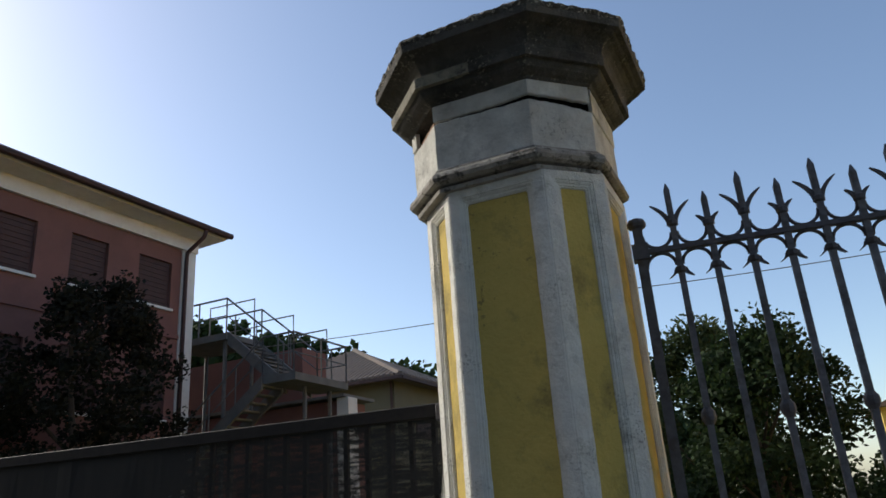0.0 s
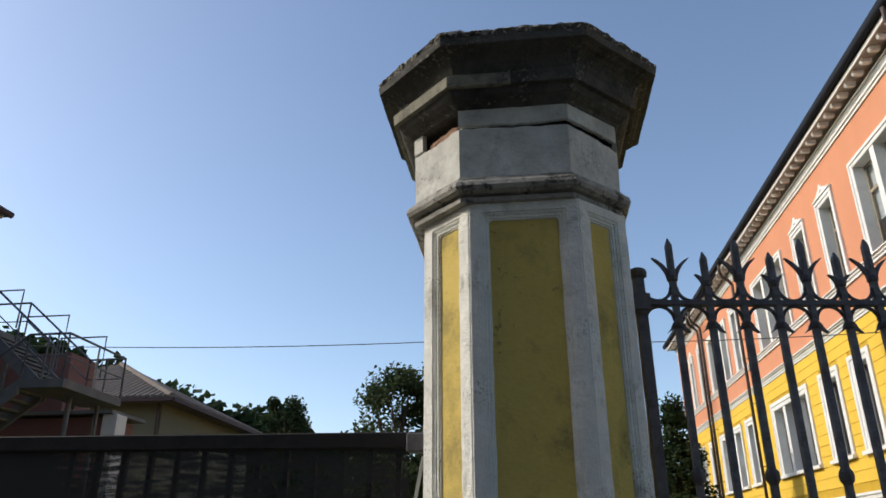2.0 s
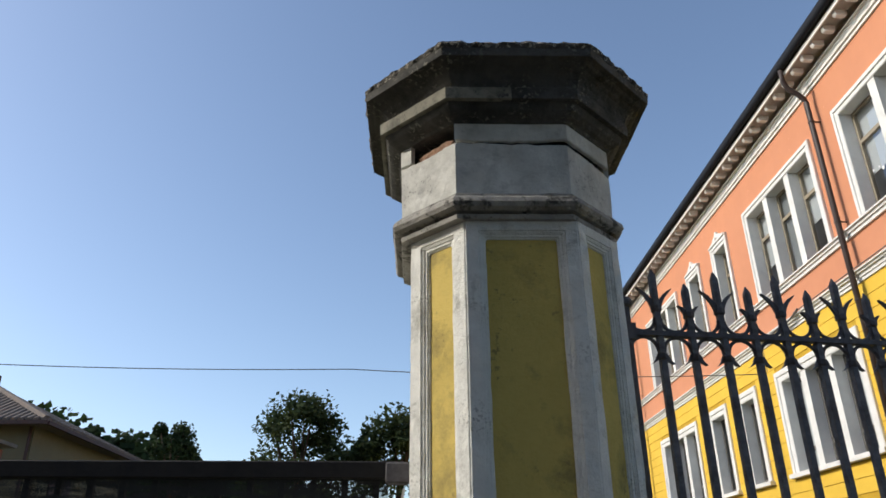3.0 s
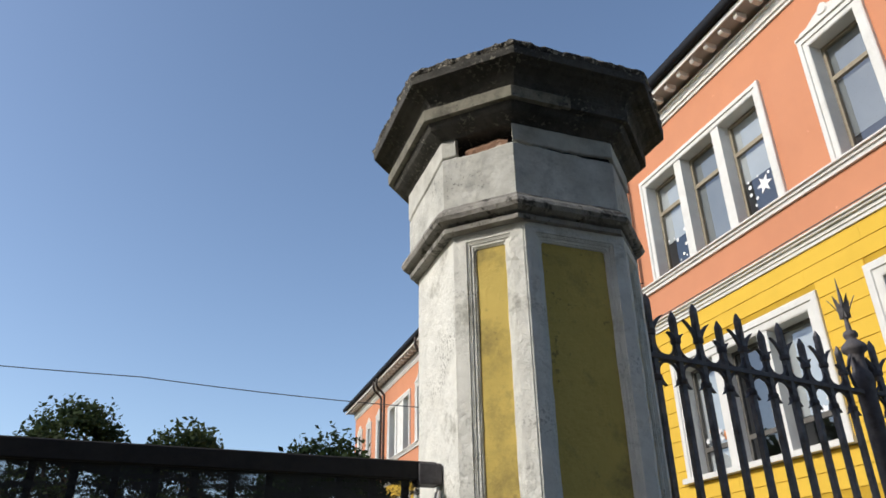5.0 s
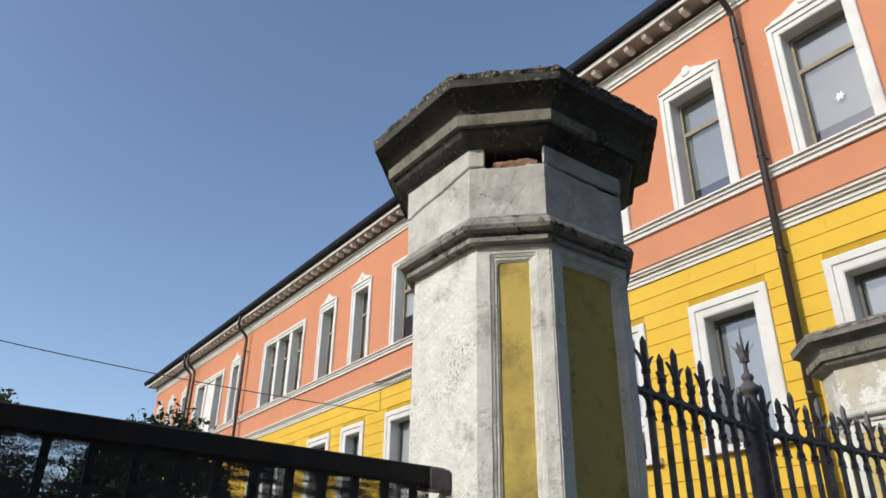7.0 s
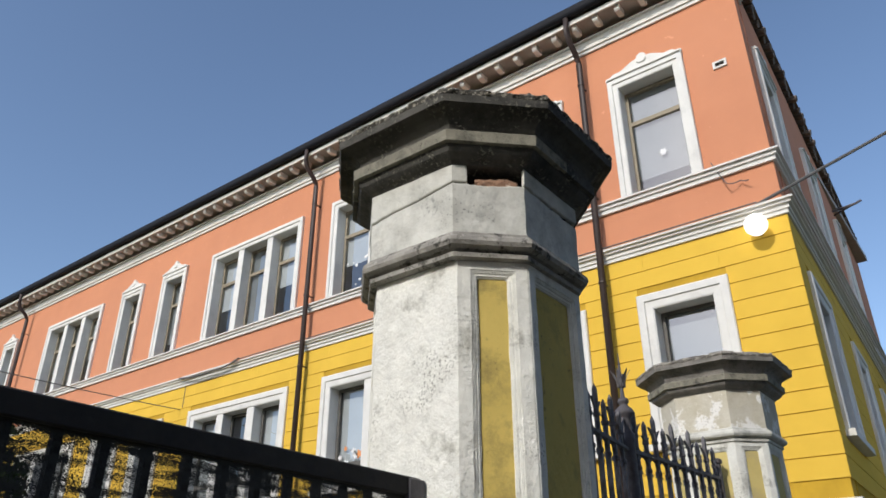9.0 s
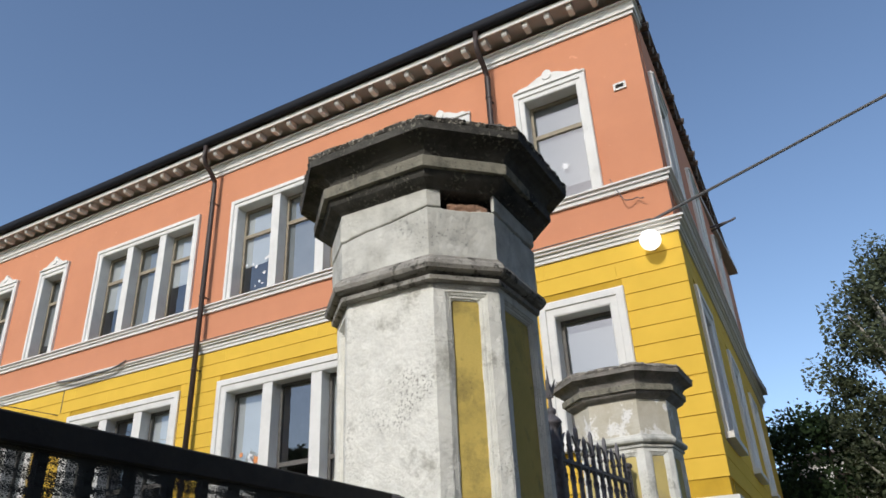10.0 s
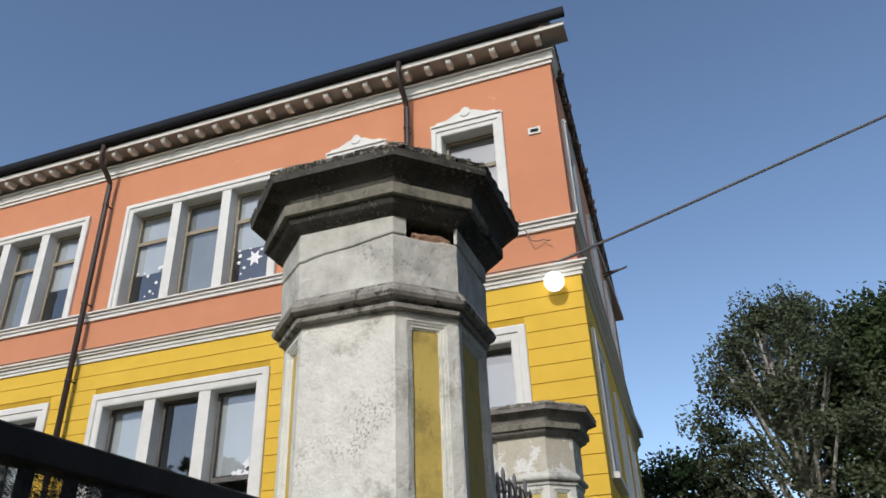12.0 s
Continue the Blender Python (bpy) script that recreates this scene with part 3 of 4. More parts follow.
for k in range(6):
    a = 2 * math.pi * k / 6
    rings = []
    for j in range(6):
        f = j / 5
        r = 0.016 + 0.046 * f ** 1.5
        z = 2.84 + 0.105 * f
        w = 0.019 * (1 - f) ** 0.7 + 0.001
        c, s_ = math.cos(a), math.sin(a)
        rings.append([(POST_S + r * c - w * s_, r * s_ + w * c, z), (POST_S + r * c + w * s_, r * s_ - w * c, z), (POST_S + (r - 0.004) * c, (r - 0.004) * s_, z)])
    loft(bm, rings)
part("finial", bm, M_IRONGREY, FENCE, "grey iron leaf finial")
for s in (-1, 1):
    bm = bmesh.new()
    tube(bm, [(POST_S + s * (0.045 + 0.04 * math.sin(math.pi * f / 8)), 0, 2.47 + 0.18 * f / 8) for f in range(9)], 0.008, 6)
    part("bracket_scroll", bm, M_IRON, FENCE)
# second railing past the far pillar
F2 = thing("iron_railing", "dark iron railing running on past the far pillar", "railing", "", (P2[0] + 0.42, P2[1] + 0.05, 0), 2)
for k in range(30):
    s = 0.1 + PITCH * k
    stand(F2, s, -0.25, k % 2 == 0)
part("top_rail", boxes((0, 4.1, -0.016, 0.016, RAIL_Z - 0.26, RAIL_Z - 0.24)), M_IRON, F2)

# ---- gate with net ----
GATE = thing("sliding_gate", "black steel gate with flat bars and torn dark net", "gate", "", (-0.40, -0.03, 0))
GATE.matrix_basis = pose(-0.40, -0.03, -0.006, 0, 0.6, 0)
part("top_rail", bevelled(boxes((-6.0, 0.0, -0.03, 0.03, 1.968, 2.022)), 0.004), M_GATE, GATE, "black square steel rail")
part("end_sleeve", bevelled(boxes((-0.06, 0.015, -0.035, 0.035, 1.955, 2.018)), 0.004), M_IRON, GATE)
part("bottom_rail", boxes((-6.0, 0.0, -0.03, 0.03, 0.1, 0.16)), M_GATE, GATE)
bar_me = bpy.data.meshes.new("gate_bar")
b = boxes((-0.0095, 0.0095, -0.010, 0.010, 0.16, 1.968))
b.to_mesh(bar_me)
b.free()
bar_me.materials.append(M_GATE)
for k in range(58):
    ob = new("gate_bar", bar_me)
    ob.parent, ob.location = GATE, (-0.09 - 0.101 * k, 0.012, 0)
bm = bmesh.new()
nx = 120
grid = [[bm.verts.new((-5.95 + 5.9 * i / nx, -0.016 + 0.010 * noise.noise(Vector((i * 0.35, j * 0.8, 0))), 0.17 + (1.803 - 0.012 * abs(noise.noise(Vector((i * 0.21, 0, 7))))) * j / 8)) for i in range(nx + 1)] for j in range(9)]
for j in range(8):
    for i in range(nx):
        bm.faces.new((grid[j][i], grid[j][i + 1], grid[j + 1][i + 1], grid[j + 1][i]))
part("net", bm, M_NET, GATE, "torn black shade net")
# pale strap bent from the rail end down to the pillar
bm = bmesh.new()
rings = []
for k in range(9):
    f = k / 8
    x, z = -0.002 - 0.055 * math.sin(f * 1.7), 1.935 - 0.5 * f
    w = 0.022 - 0.006 * f
    rings.append([(x, -0.035 - w, z), (x + 0.006, -0.035 - w, z), (x + 0.006, -0.035 + w, z), (x, -0.035 + w, z)])
loft(bm, rings)
part("strap", bm, M_STRAP, GATE, "pale bent metal strap")


# ---- school building ----
XW, YC, YE, XE = 7.88, 0.14, 36.3, 21.0


def facade(bm, f, s0, s1, z0, z1, openings, depth):
    """Wall skin with openings; f maps along, height, depth to the world."""
    ss = sorted({s0, s1, *[o[i] for o in openings for i in (0, 1) if s0 < o[i] < s1]})
    zs = sorted({z0, z1, *[o[i] for o in openings for i in (2, 3) if z0 < o[i] < z1]})
    for a, b in zip(ss, ss[1:]):
        for c, d in zip(zs, zs[1:]):
            m, k = (a + b) / 2, (c + d) / 2
            if any(o[0] < m < o[1] and o[2] < k < o[3] for o in openings):
                continue
            for dd in (0, depth):
                bm.faces.new([bm.verts.new(f(s, z, dd)) for s, z in ((a, c), (b, c), (b, d), (a, d))])
    for a, b, c, d in openings:
        c, d = max(c, z0), min(d, z1)
        for p, q in (((a, c), (b, c)), ((b, c), (b, d)), ((b, d), (a, d)), ((a, d), (a, c))):
            bm.faces.new([bm.verts.new(f(*p, 0)), bm.verts.new(f(*q, 0)), bm.verts.new(f(*q, depth)), bm.verts.new(f(*p, depth))])


def fbox(bm, f, s0, s1, z0, z1, d0, d1):
    v = [bm.verts.new(f(s, z, d)) for d in (d0, d1) for s, z in ((s0, z0), (s1, z0), (s1, z1), (s0, z1))]
    for q in ((3, 2, 1, 0), (4, 5, 6, 7), (0, 1, 5, 4), (1, 2, 6, 5), (2, 3, 7, 6), (3, 0, 4, 7)):
        bm.faces.new([v[i] for i in q])


def fix(bm):
    bmesh.ops.recalc_face_normals(bm, faces=bm.faces[:])
    return bm


FRONT = lambda s, z, d: (XW + d, s, z)
SIDE = lambda s, z, d: (s, YC + d + (s - XW) * 0.045, z)
SCHOOL = thing("school_building", "long two-storey school, orange upper and yellow lower floor, white trim", "building")
UP_T = [(5.66, 9.39), (10.40, 13.84), (19.22, 22.53), (26.48, 29.78)]
UP_S = [(1.14, 2.47), (3.42, 4.65), (15.0, 16.09), (17.08, 18.16), (24.77, 25.71), (30.95, 31.8), (32.85, 33.7), (34.65, 35.5)]
LO_T = [(5.60, 9.31), (10.38, 13.85), (19.15, 22.6), (26.4, 29.8)]
LO_S = [(1.09, 2.44), (3.34, 4.67), (14.95, 16.15), (16.85, 18.2), (24.7, 25.8), (30.9, 31.85), (32.8, 33.75), (34.6, 35.55)]
SILL_U, TOP_U, SILL_L, TOP_L = 7.735, 10.12, 3.76, 5.98
wins = []
for lo, T, lst in ((False, True, UP_T), (False, False, UP_S), (True, True, LO_T), (True, False, LO_S)):
    for a, b in lst:
        fr = 0.23 if lo else 0.17
        wins.append((FRONT, a, b, SILL_L if lo else SILL_U, TOP_L if lo else TOP_U, fr, T, lo))
for a in (8.55, 12.2, 15.9):
    wins.append((SIDE, a, a + 1.35, SILL_U, TOP_U, 0.17, False, False))
    wins.append((SIDE, a - 0.1, a + 1.43, SILL_L, TOP_L, 0.23, False, True))


def hole(w):
    return (w[1] + w[5] - 0.02, w[2] - w[5] + 0.02, w[3] - 0.02, w[4] - w[5] + 0.02)


for nm, z0, z1, m in (("upper_wall", 6.78, 11.43, M_ORANGE), ("lower_wall", 0.0, 6.78, M_JOINT)):
    for f, s0, s1 in ((FRONT, YC, YE), (SIDE, XW, XE)):
        bm = bmesh.new()
        facade(bm, f, s0, s1, z0, z1, [hole(w) for w in wins if w[0] is f and z0 <= w[3] < z1], 0.34)
        part(nm, bm, m, SCHOOL)
bm = boxes((XW + 0.34, XE, YE - 0.3, YE, 0, 11.43), (XE - 0.3, XE, YC + 0.95, YE - 0.3, 0, 11.43))
part("rear_wall", bm, M_ORANGE, SCHOOL)
bm = boxes((XW + 0.3, XE - 0.3, YC + 0.3, YE - 0.3, 7.0, 7.2), (XW + 0.3, XE - 0.3, YC + 0.3, YE - 0.3, 2.9, 3.1), (XW + 0.3, XE - 0.3, YC + 0.3, YE - 0.3, 10.9, 11.05), (XW + 4.5, XW + 4.7, YC + 0.4, YE - 0.4, 3.1, 10.9))
for y in (5.0, 9.9, 14.4, 18.6, 23.4, 30.2):
    box(bm, XW + 0.35, XW + 4.5, y, y + 0.12, 3.1, 7.0)
    box(bm, XW + 0.35, XW + 4.5, y, y + 0.12, 7.2, 10.9)
part("room_shell", bm, M_ROOM, SCHOOL)


def band(nm, z0, z1, steps):
    """Horizontal moulding round the two faces; steps are height fractions and projections."""
    prof = [(0.0, z0)]
    for a, c, d in steps:
        prof += [(d, z0 + (z1 - z0) * a), (d, z0 + (z1 - z0) * c - 0.004)]
    prof.append((0.0, z1))
    bm = bmesh.new()
    loft(bm, [[FRONT(YE, z, -d) for d, z in prof], [(XW - d, YC - d, z) for d, z in prof], [SIDE(XW + 0.5 if nm == "cornice_band" else XE, z, -d) for d, z in prof]])
    part(nm, fix(bm), M_WHITE, SCHOOL)


band("sill_band", 7.57, 7.735, [(0, 0.45, 0.05), (0.45, 0.8, 0.085), (0.8, 1, 0.13)])
band("string_course", 6.68, 6.89, [(0, 0.3, 0.05), (0.3, 0.62, 0.075), (0.62, 0.82, 0.12), (0.82, 1, 0.16)])
band("cornice_band", 11.02, 11.31, [(0, 0.25, 0.04), (0.25, 0.85, 0.075), (0.85, 1, 0.12)])
band("plinth_band", 2.71, 2.87, [(0, 0.6, 0.06), (0.6, 1, 0.10)])

# cornice: soffit, brackets, fascia, gutter, roof
EV, EG, ES = 0.46, 0.39, 11.44
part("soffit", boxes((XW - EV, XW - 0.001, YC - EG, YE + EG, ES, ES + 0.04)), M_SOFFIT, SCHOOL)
part("fascia", boxes((XW - EV - 0.03, XW - EV, YC - EG, YE + EG, ES - 0.03, ES + 0.07)), M_WHITE, SCHOOL)
bracket_me = bpy.data.meshes.new("bracket")
b = bmesh.new()
prof = [(-0.42, ES), (-0.42, ES - 0.09), (-0.39, ES - 0.12), (-0.27, ES - 0.13), (-0.20, ES - 0.12), (-0.18, ES)]
vs = [[b.verts.new((x, y, z)) for x, z in prof] for y in (-0.05, 0.05)]
b.faces.new(vs[0][::-1])
b.faces.new(vs[1])
for i in range(6):
    b.faces.new((vs[0][i], vs[0][(i + 1) % 6], vs[1][(i + 1) % 6], vs[1][i]))
fix(b).to_mesh(bracket_me)
b.free()
bracket_me.materials.append(M_WHITE)
k = YC + 0.12
while k < YE - 0.1:
    ob = new("bracket", bracket_me)
    ob.parent, ob.location = SCHOOL, (XW, k, 0)
    k += 0.43
bm = bmesh.new()
gx = XW - EV - 0.11
loft(bm, [[(gx + 0.08 * math.cos(a), y, ES + 0.18 + 0.10 * math.sin(a)) for a in [math.pi + math.pi * k / 8 for k in range(9)]] + [(gx + 0.08, y, ES + 0.25), (gx - 0.08, y, ES + 0.25)] for y in (YC - EG - 0.05, YE + EG)])
part("gutter", fix(bm), M_GUTTER, SCHOOL, "dark metal gutter", False)
bm = bmesh.new()
r = [(XW - EV - 0.1, YC - 0.16, ES + 0.18), (XE + EG, YC - 0.16 + 0.6, ES + 0.18), (XE + EG, YE + EG, ES + 0.18), (XW - EV - 0.1, YE + EG, ES + 0.18)]
xm = (XW + XE) / 2
vs = [bm.verts.new(p) for p in r] + [bm.verts.new((xm, YC + 6.5, ES + 2)), bm.verts.new((xm, YE - 6.5, ES + 2))]
for q in ((0, 1, 4), (1, 2, 5, 4), (2, 3, 5), (3, 0, 4, 5), (3, 2, 1, 0)):
    bm.faces.new([vs[i] for i in q])
part("roof", bm, M_TILE, SCHOOL)
tile_me = bpy.data.meshes.new("eave_tile")
b = bmesh.new()
tube(b, [(0, -0.03, ES + 0.10), (0, 0.35, ES + 0.20)], 0.075, 8)
b.to_mesh(tile_me)
b.free()
tile_me.materials.append(M_TILE)
for i in range(54):
    ob = new("eave_tile", tile_me)
    ob.parent, ob.location = SCHOOL, (XW - EV + 0.25 * i, YC - 0.12 + 0.01125 * i + random.uniform(-0.06, 0.06), random.uniform(-0.015, 0.015))


def downpipe(y):
    bm = bmesh.new()
    tube(bm, [(gx, y, ES + 0.08), (gx, y, ES - 0.2), (gx + 0.06, y, ES - 0.38), (XW - 0.30, y, ES - 0.55), (XW - 0.20, y, ES - 0.68), (XW - 0.19, y, 10.7), (XW - 0.19, y, 0.1)], 0.055, 10)
    p = part("downpipe", bm, M_PIPE, SCHOOL, "dark brown metal downpipe", True)
    for z in (10.2, 7.9, 6.3, 4.2):
        bm = bmesh.new()
        lathe(bm, XW - 0.19, y, [(0.056, z), (0.066, z + 0.005), (0.066, z + 0.035), (0.056, z + 0.04)], 10)
        box(bm, XW - 0.15, XW, y - 0.015, y + 0.015, z + 0.01, z + 0.03)
        part("pipe_clamp", bm, M_PIPE, p)


for y in (2.92, 9.87, 24.1, 29.98, 30.5):
    downpipe(y)

PED = [(0.0, 0.0), (0.0, 0.06), (0.06, 0.06), (0.10, 0.11), (0.22, 0.12), (0.36, 0.22), (0.43, 0.24), (0.45, 0.30), (0.5, 0.34)]


def window(f, a, b, z0, z1, fr, T, lo, idx):
    """Stone surround with the sash, panes, mullions and pediment as parts."""
    bm = bmesh.new()
    ia, ib, it = a + fr, b - fr, z1 - fr
    prof = [(-0.02, 0.0), (-0.02, -0.06), (0.0, -0.075), (fr * 0.42, -0.075), (fr * 0.47, -0.05), (fr * 0.9, -0.045), (fr, -0.03), (fr, 0.30), (fr - 0.015, 0.30), (fr - 0.015, 0.0)]
    loft(bm, [[f(s, z, d) for o, d in prof for s, z in [pt(o)]] for pt in (lambda o: (a + o, z0), lambda o: (a + o, z1 - o), lambda o: (b - o, z1 - o), lambda o: (b - o, z0))])
    w = part("window", fix(bm), M_WHITE, SCHOOL)
    if lo:
        bm = bmesh.new()
        fbox(bm, f, a - 0.08, b + 0.08, z0 - 0.09, z0, -0.14, 0.2)
        part("sill", fix(bm), M_WHITE, w)
    if not T and not lo:
        bm = bmesh.new()
        pts = [(a - 0.03 + (b - a + 0.06) * u, z1 + 0.02 + v) for u, v in PED] + [(b + 0.03 - (b - a + 0.06) * u, z1 + 0.02 + v) for u, v in PED[-2::-1]]
        vv = [[bm.verts.new(f(s, z, d)) for s, z in pts] for d in (-0.07, 0.02)]
        bm.faces.new(vv[0])
        bm.faces.new(vv[1][::-1])
        for i in range(len(pts)):
            j = (i + 1) % len(pts)
            bm.faces.new((vv[0][i], vv[0][j], vv[1][j], vv[1][i]))
        m = (a + b) / 2
        lens = [(m + 0.10 * math.cos(2 * math.pi * k / 12), z1 + 0.19 + 0.07 * math.sin(2 * math.pi * k / 12)) for k in range(12)]
        loft(bm, [[f(s, z, -0.069) for s, z in lens], [f(m + (s - m) * 0.75, z1 + 0.19 + (z - z1 - 0.19) * 0.75, -0.095) for s, z in lens]])
        fbox(bm, f, a + 0.0, b - 0.0, z1 + 0.03, z1 + 0.065, -0.10, -0.069)
        part("pediment", fix(bm), M_WHITE, w, "small white shaped pediment")
    if T:
        n, mw = 3, 0.24 if lo else 0.21
        ow = (ib - ia - 2 * mw) / 3
        lights = [(ia + k * (ow + mw), ia + k * (ow + mw) + ow) for k in range(3)]
        for k in (0, 1):
            bm = bmesh.new()
            fbox(bm, f, lights[k][1], lights[k + 1][0], z0, it, -0.02, 0.30)
            part("mullion", fix(bm), M_WHITE, w)
    else:
        lights = [(ia, ib)]
    for k, (p, q) in enumerate(lights):
        bm = bmesh.new()
        sw, tz = 0.055, z0 + (it - z0) * ((0.24 if T else 0.05) if lo else 0.70)
        for s0, s1, c, d in ((p, p + sw, z0, it), (q - sw, q, z0, it), (p + sw, q - sw, z0, z0 + sw), (p + sw, q - sw, it - sw, it), (p + sw, q - sw, tz - 0.04, tz + 0.04)):
            fbox(bm, f, s0, s1, c, d, 0.22, 0.29)
        s = part("sash", fix(bm), M_SASH_DARK if lo else M_WOOD, w, "dark grey sash" if lo else "greyed wooden sash")
        bm = bmesh.new()
        bm.faces.new([bm.verts.new(f(s_, z_, 0.25)) for s_, z_ in ((p + sw, z0 + sw), (p + sw, it - sw), (q - sw, it - sw), (q - sw, z0 + sw))])
        part("pane", bm, M_GLASS, w).visible_shadow = False
        rnd = random.Random(idx * 7 + k)
        drop = (0.97 if lo else 0.8) if not T else ((0.72, 0.0, 0.97) if lo else (0.58, 0.97, 0.62))[k]
        if T and a > 26 and k == 1:
            bm = bmesh.new()
            fbox(bm, f, p + 0.003, q - 0.003, z0 + 0.003, it - 0.003, 0.03, 0.07)
            part("shutter_panel", fix(bm), M_WHITE, w, "white closed panel")
        # Grey sheets stand in for sky reflected in the glass; pale ones are blinds.
        bl = M_BLIND if T and k != 1 else M_SKY_SHEET
        if drop:
            bm = bmesh.new()
            fbox(bm, f, p + 0.02, q - 0.02, it - (it - z0) * drop, it, 0.31, 0.316)
            part("blind", fix(bm), bl, w, "pale roller blind" if bl is M_BLIND else "grey drawn blind")
    return w, lights


made = []
for i, w in enumerate(wins):
    made.append(window(*w, i))


def sticker(f, kind, s, z, r, m, d=0.246):
    """Paper decoration on the inside of a pane."""
    bm = bmesh.new()
    n = {"dot": 10, "star": 12, "flower": 16}[kind]
    ring = []
    for k in range(n):
        a = 2 * math.pi * k / n
        rr = r if kind == "dot" else r * (1.0 if k % 2 == 0 else 0.45) if kind == "star" else r * (0.75 + 0.25 * math.cos(5 * a))
        ring.append((s + rr * math.cos(a), z + rr * math.sin(a)))
    v0 = [bm.verts.new(f(p, q, d)) for p, q in ring]
    v1 = [bm.verts.new(f(p, q, d + 0.002)) for p, q in ring]
    bm.faces.new(v0)
    bm.faces.new(v1[::-1])
    for k in range(n):
        bm.faces.new((v0[k], v0[(k + 1) % n], v1[(k + 1) % n], v1[k]))
    return bm


def deco(kind, s, z, r, m, label):
    p = part("window_decoration", sticker(FRONT, kind, s, z, r, m), m)
    tagged(p, label, "paper decoration", "window decorations")


rd = random.Random(5)
deco("star", 6.3, 8.4, 0.19, M_PAPER, "white paper snowflake stuck on the window pane")
for k in range(22):
    c = (6.3 if k % 2 else 8.72)
    deco("dot", c + rd.uniform(-0.38, 0.38), 7.95 + rd.uniform(0, 0.75), rd.uniform(0.02, 0.045), M_PAPER, "small white paper dot on the window pane")
for s in (6.3, 8.72):
    for k in range(6):
        deco("flower", s + rd.uniform(-0.3, 0.3), 4.25 + rd.uniform(-0.05, 0.3), rd.uniform(0.05, 0.10), rd.choice((M_PAPER_OR, M_PAPER, M_PAPER)), "cut paper flower on the window pane")
deco("star", 1.78, 8.55, 0.09, M_PAPER, "white paper ring on the window pane")
for y, w, hh in ((1.44, 0.22, 0.10), (1.40, 0.10, 0.17)):
    bm = bmesh.new()
    fbox(bm, FRONT, y, y + w, SILL_U + 0.07, SILL_U + 0.07 + hh, 0.262, 0.27)
    tagged(part("paper_sheet", fix(bm), M_PAPER), "white paper sheet leaning inside the window", "paper", "papers in the window")

# rusticated blocks
ROW = 0.2755
z = 6.68
row = 0
nblocks = 0
while z - ROW > 2.85:
    z1b, z0b = z - 0.006, z - ROW + 0.007
    for f, s0, s1 in ((FRONT, YC - 0.018, YE), (SIDE, XW, XE)):
        gaps = sorted((w[1] - 0.005, w[2] + 0.005) for w in wins if w[0] is f and w[7] and z0b < w[4] + 0.02 and z1b > w[3] - 0.09)
        cur = s0
        spans = []
        for a, b in gaps + [(s1, s1)]:
            if a > cur + 0.05:
                spans.append((cur, a))
            cur = b
        for a, b in spans:
            step = 2.3 if f is FRONT else 4.0
            off = (row % 2) * step * 0.5
            cuts = [a] + [c for c in [off + step * k for k in range(-1, 40)] if a + 0.2 < c < b - 0.2] + [b]
            for p, q in zip(cuts, cuts[1:]):
                bm = bmesh.new()
                fbox(bm, f, p + 0.0015, q - 0.0015, z0b, z1b, -0.018, 0.0)
                part("rustic_block", fix(bm), M_YELLOW, SCHOOL)
                nblocks += 1
    z -= ROW
    row += 1
bm = bmesh.new()
fbox(bm, FRONT, YC - 0.018, YE, 0, 2.71, -0.018, 0)
fbox(bm, SIDE, XW, XE, 0, 2.71, -0.018, 0)
part("base_render", fix(bm), M_YELLOW, SCHOOL)

# vent, globe lamp, side shutters' stays
bm = bmesh.new()
for s0, s1, c, d in ((0.46, 0.50, 9.53, 9.67), (0.64, 0.68, 9.53, 9.67), (0.50, 0.64, 9.53, 9.565), (0.50, 0.64, 9.635, 9.67)):
    fbox(bm, FRONT, s0, s1, c, d, -0.03, 0.02)
v = tagged(part("wall_vent", fix(bm), M_WHITE), "small white framed vent on the orange wall", "vent")
bm = bmesh.new()
fbox(bm, FRONT, 0.50, 0.64, 9.565, 9.635, -0.006, -0.002)
part("vent_hole", fix(bm), M_CRACK, v)
LAMPT = thing("wall_lamp", "round white globe lamp on the yellow wall", "lamp")
bm = bmesh.new()
bmesh.ops.create_uvsphere(bm, u_segments=20, v_segments=12, radius=0.16, matrix=Matrix.Translation((XW - 0.24, 0.51, 6.53)))
part("globe", bm, M_LAMP, LAMPT, "opal white globe", True)
bm = bmesh.new()
tube(bm, [(XW + 0.01, 0.51, 6.47), (XW - 0.16, 0.51, 6.47)], 0.03, 8)
part("bracket", bm, M_IRON, LAMPT)
for x, z in ((16.5, 10.7),):
    bm = bmesh.new()
    tube(bm, [(x, YC + 0.5, z), (x, YC - 0.15, z + 0.05), (x, YC - 0.3, z + 0.1)], 0.03, 6)
    tube(bm, [(x + 0.3, YC + 0.5, z), (x, YC - 0.12, z + 0.05)], 0.025, 6)
    tagged(part("wall_bracket", bm, M_IRON), "rusty iron bracket sticking out of the wall", "bracket")


# ---- cables ----
def cable(pts, r, label, sag=0.0):
    bm = bmesh.new()
    out = []
    for (p, q) in zip(pts, pts[1:]):
        for k in range(12):
            f = k / 12
            v = Vector(p).lerp(Vector(q), f)
            v.z -= sag * 4 * f * (1 - f)
            out.append(v)
    out.append(Vector(pts[-1]))
    tube(bm, out, r, 6)
    return tagged(part("overhead_cable", bm, M_CABLE), label, "cable")


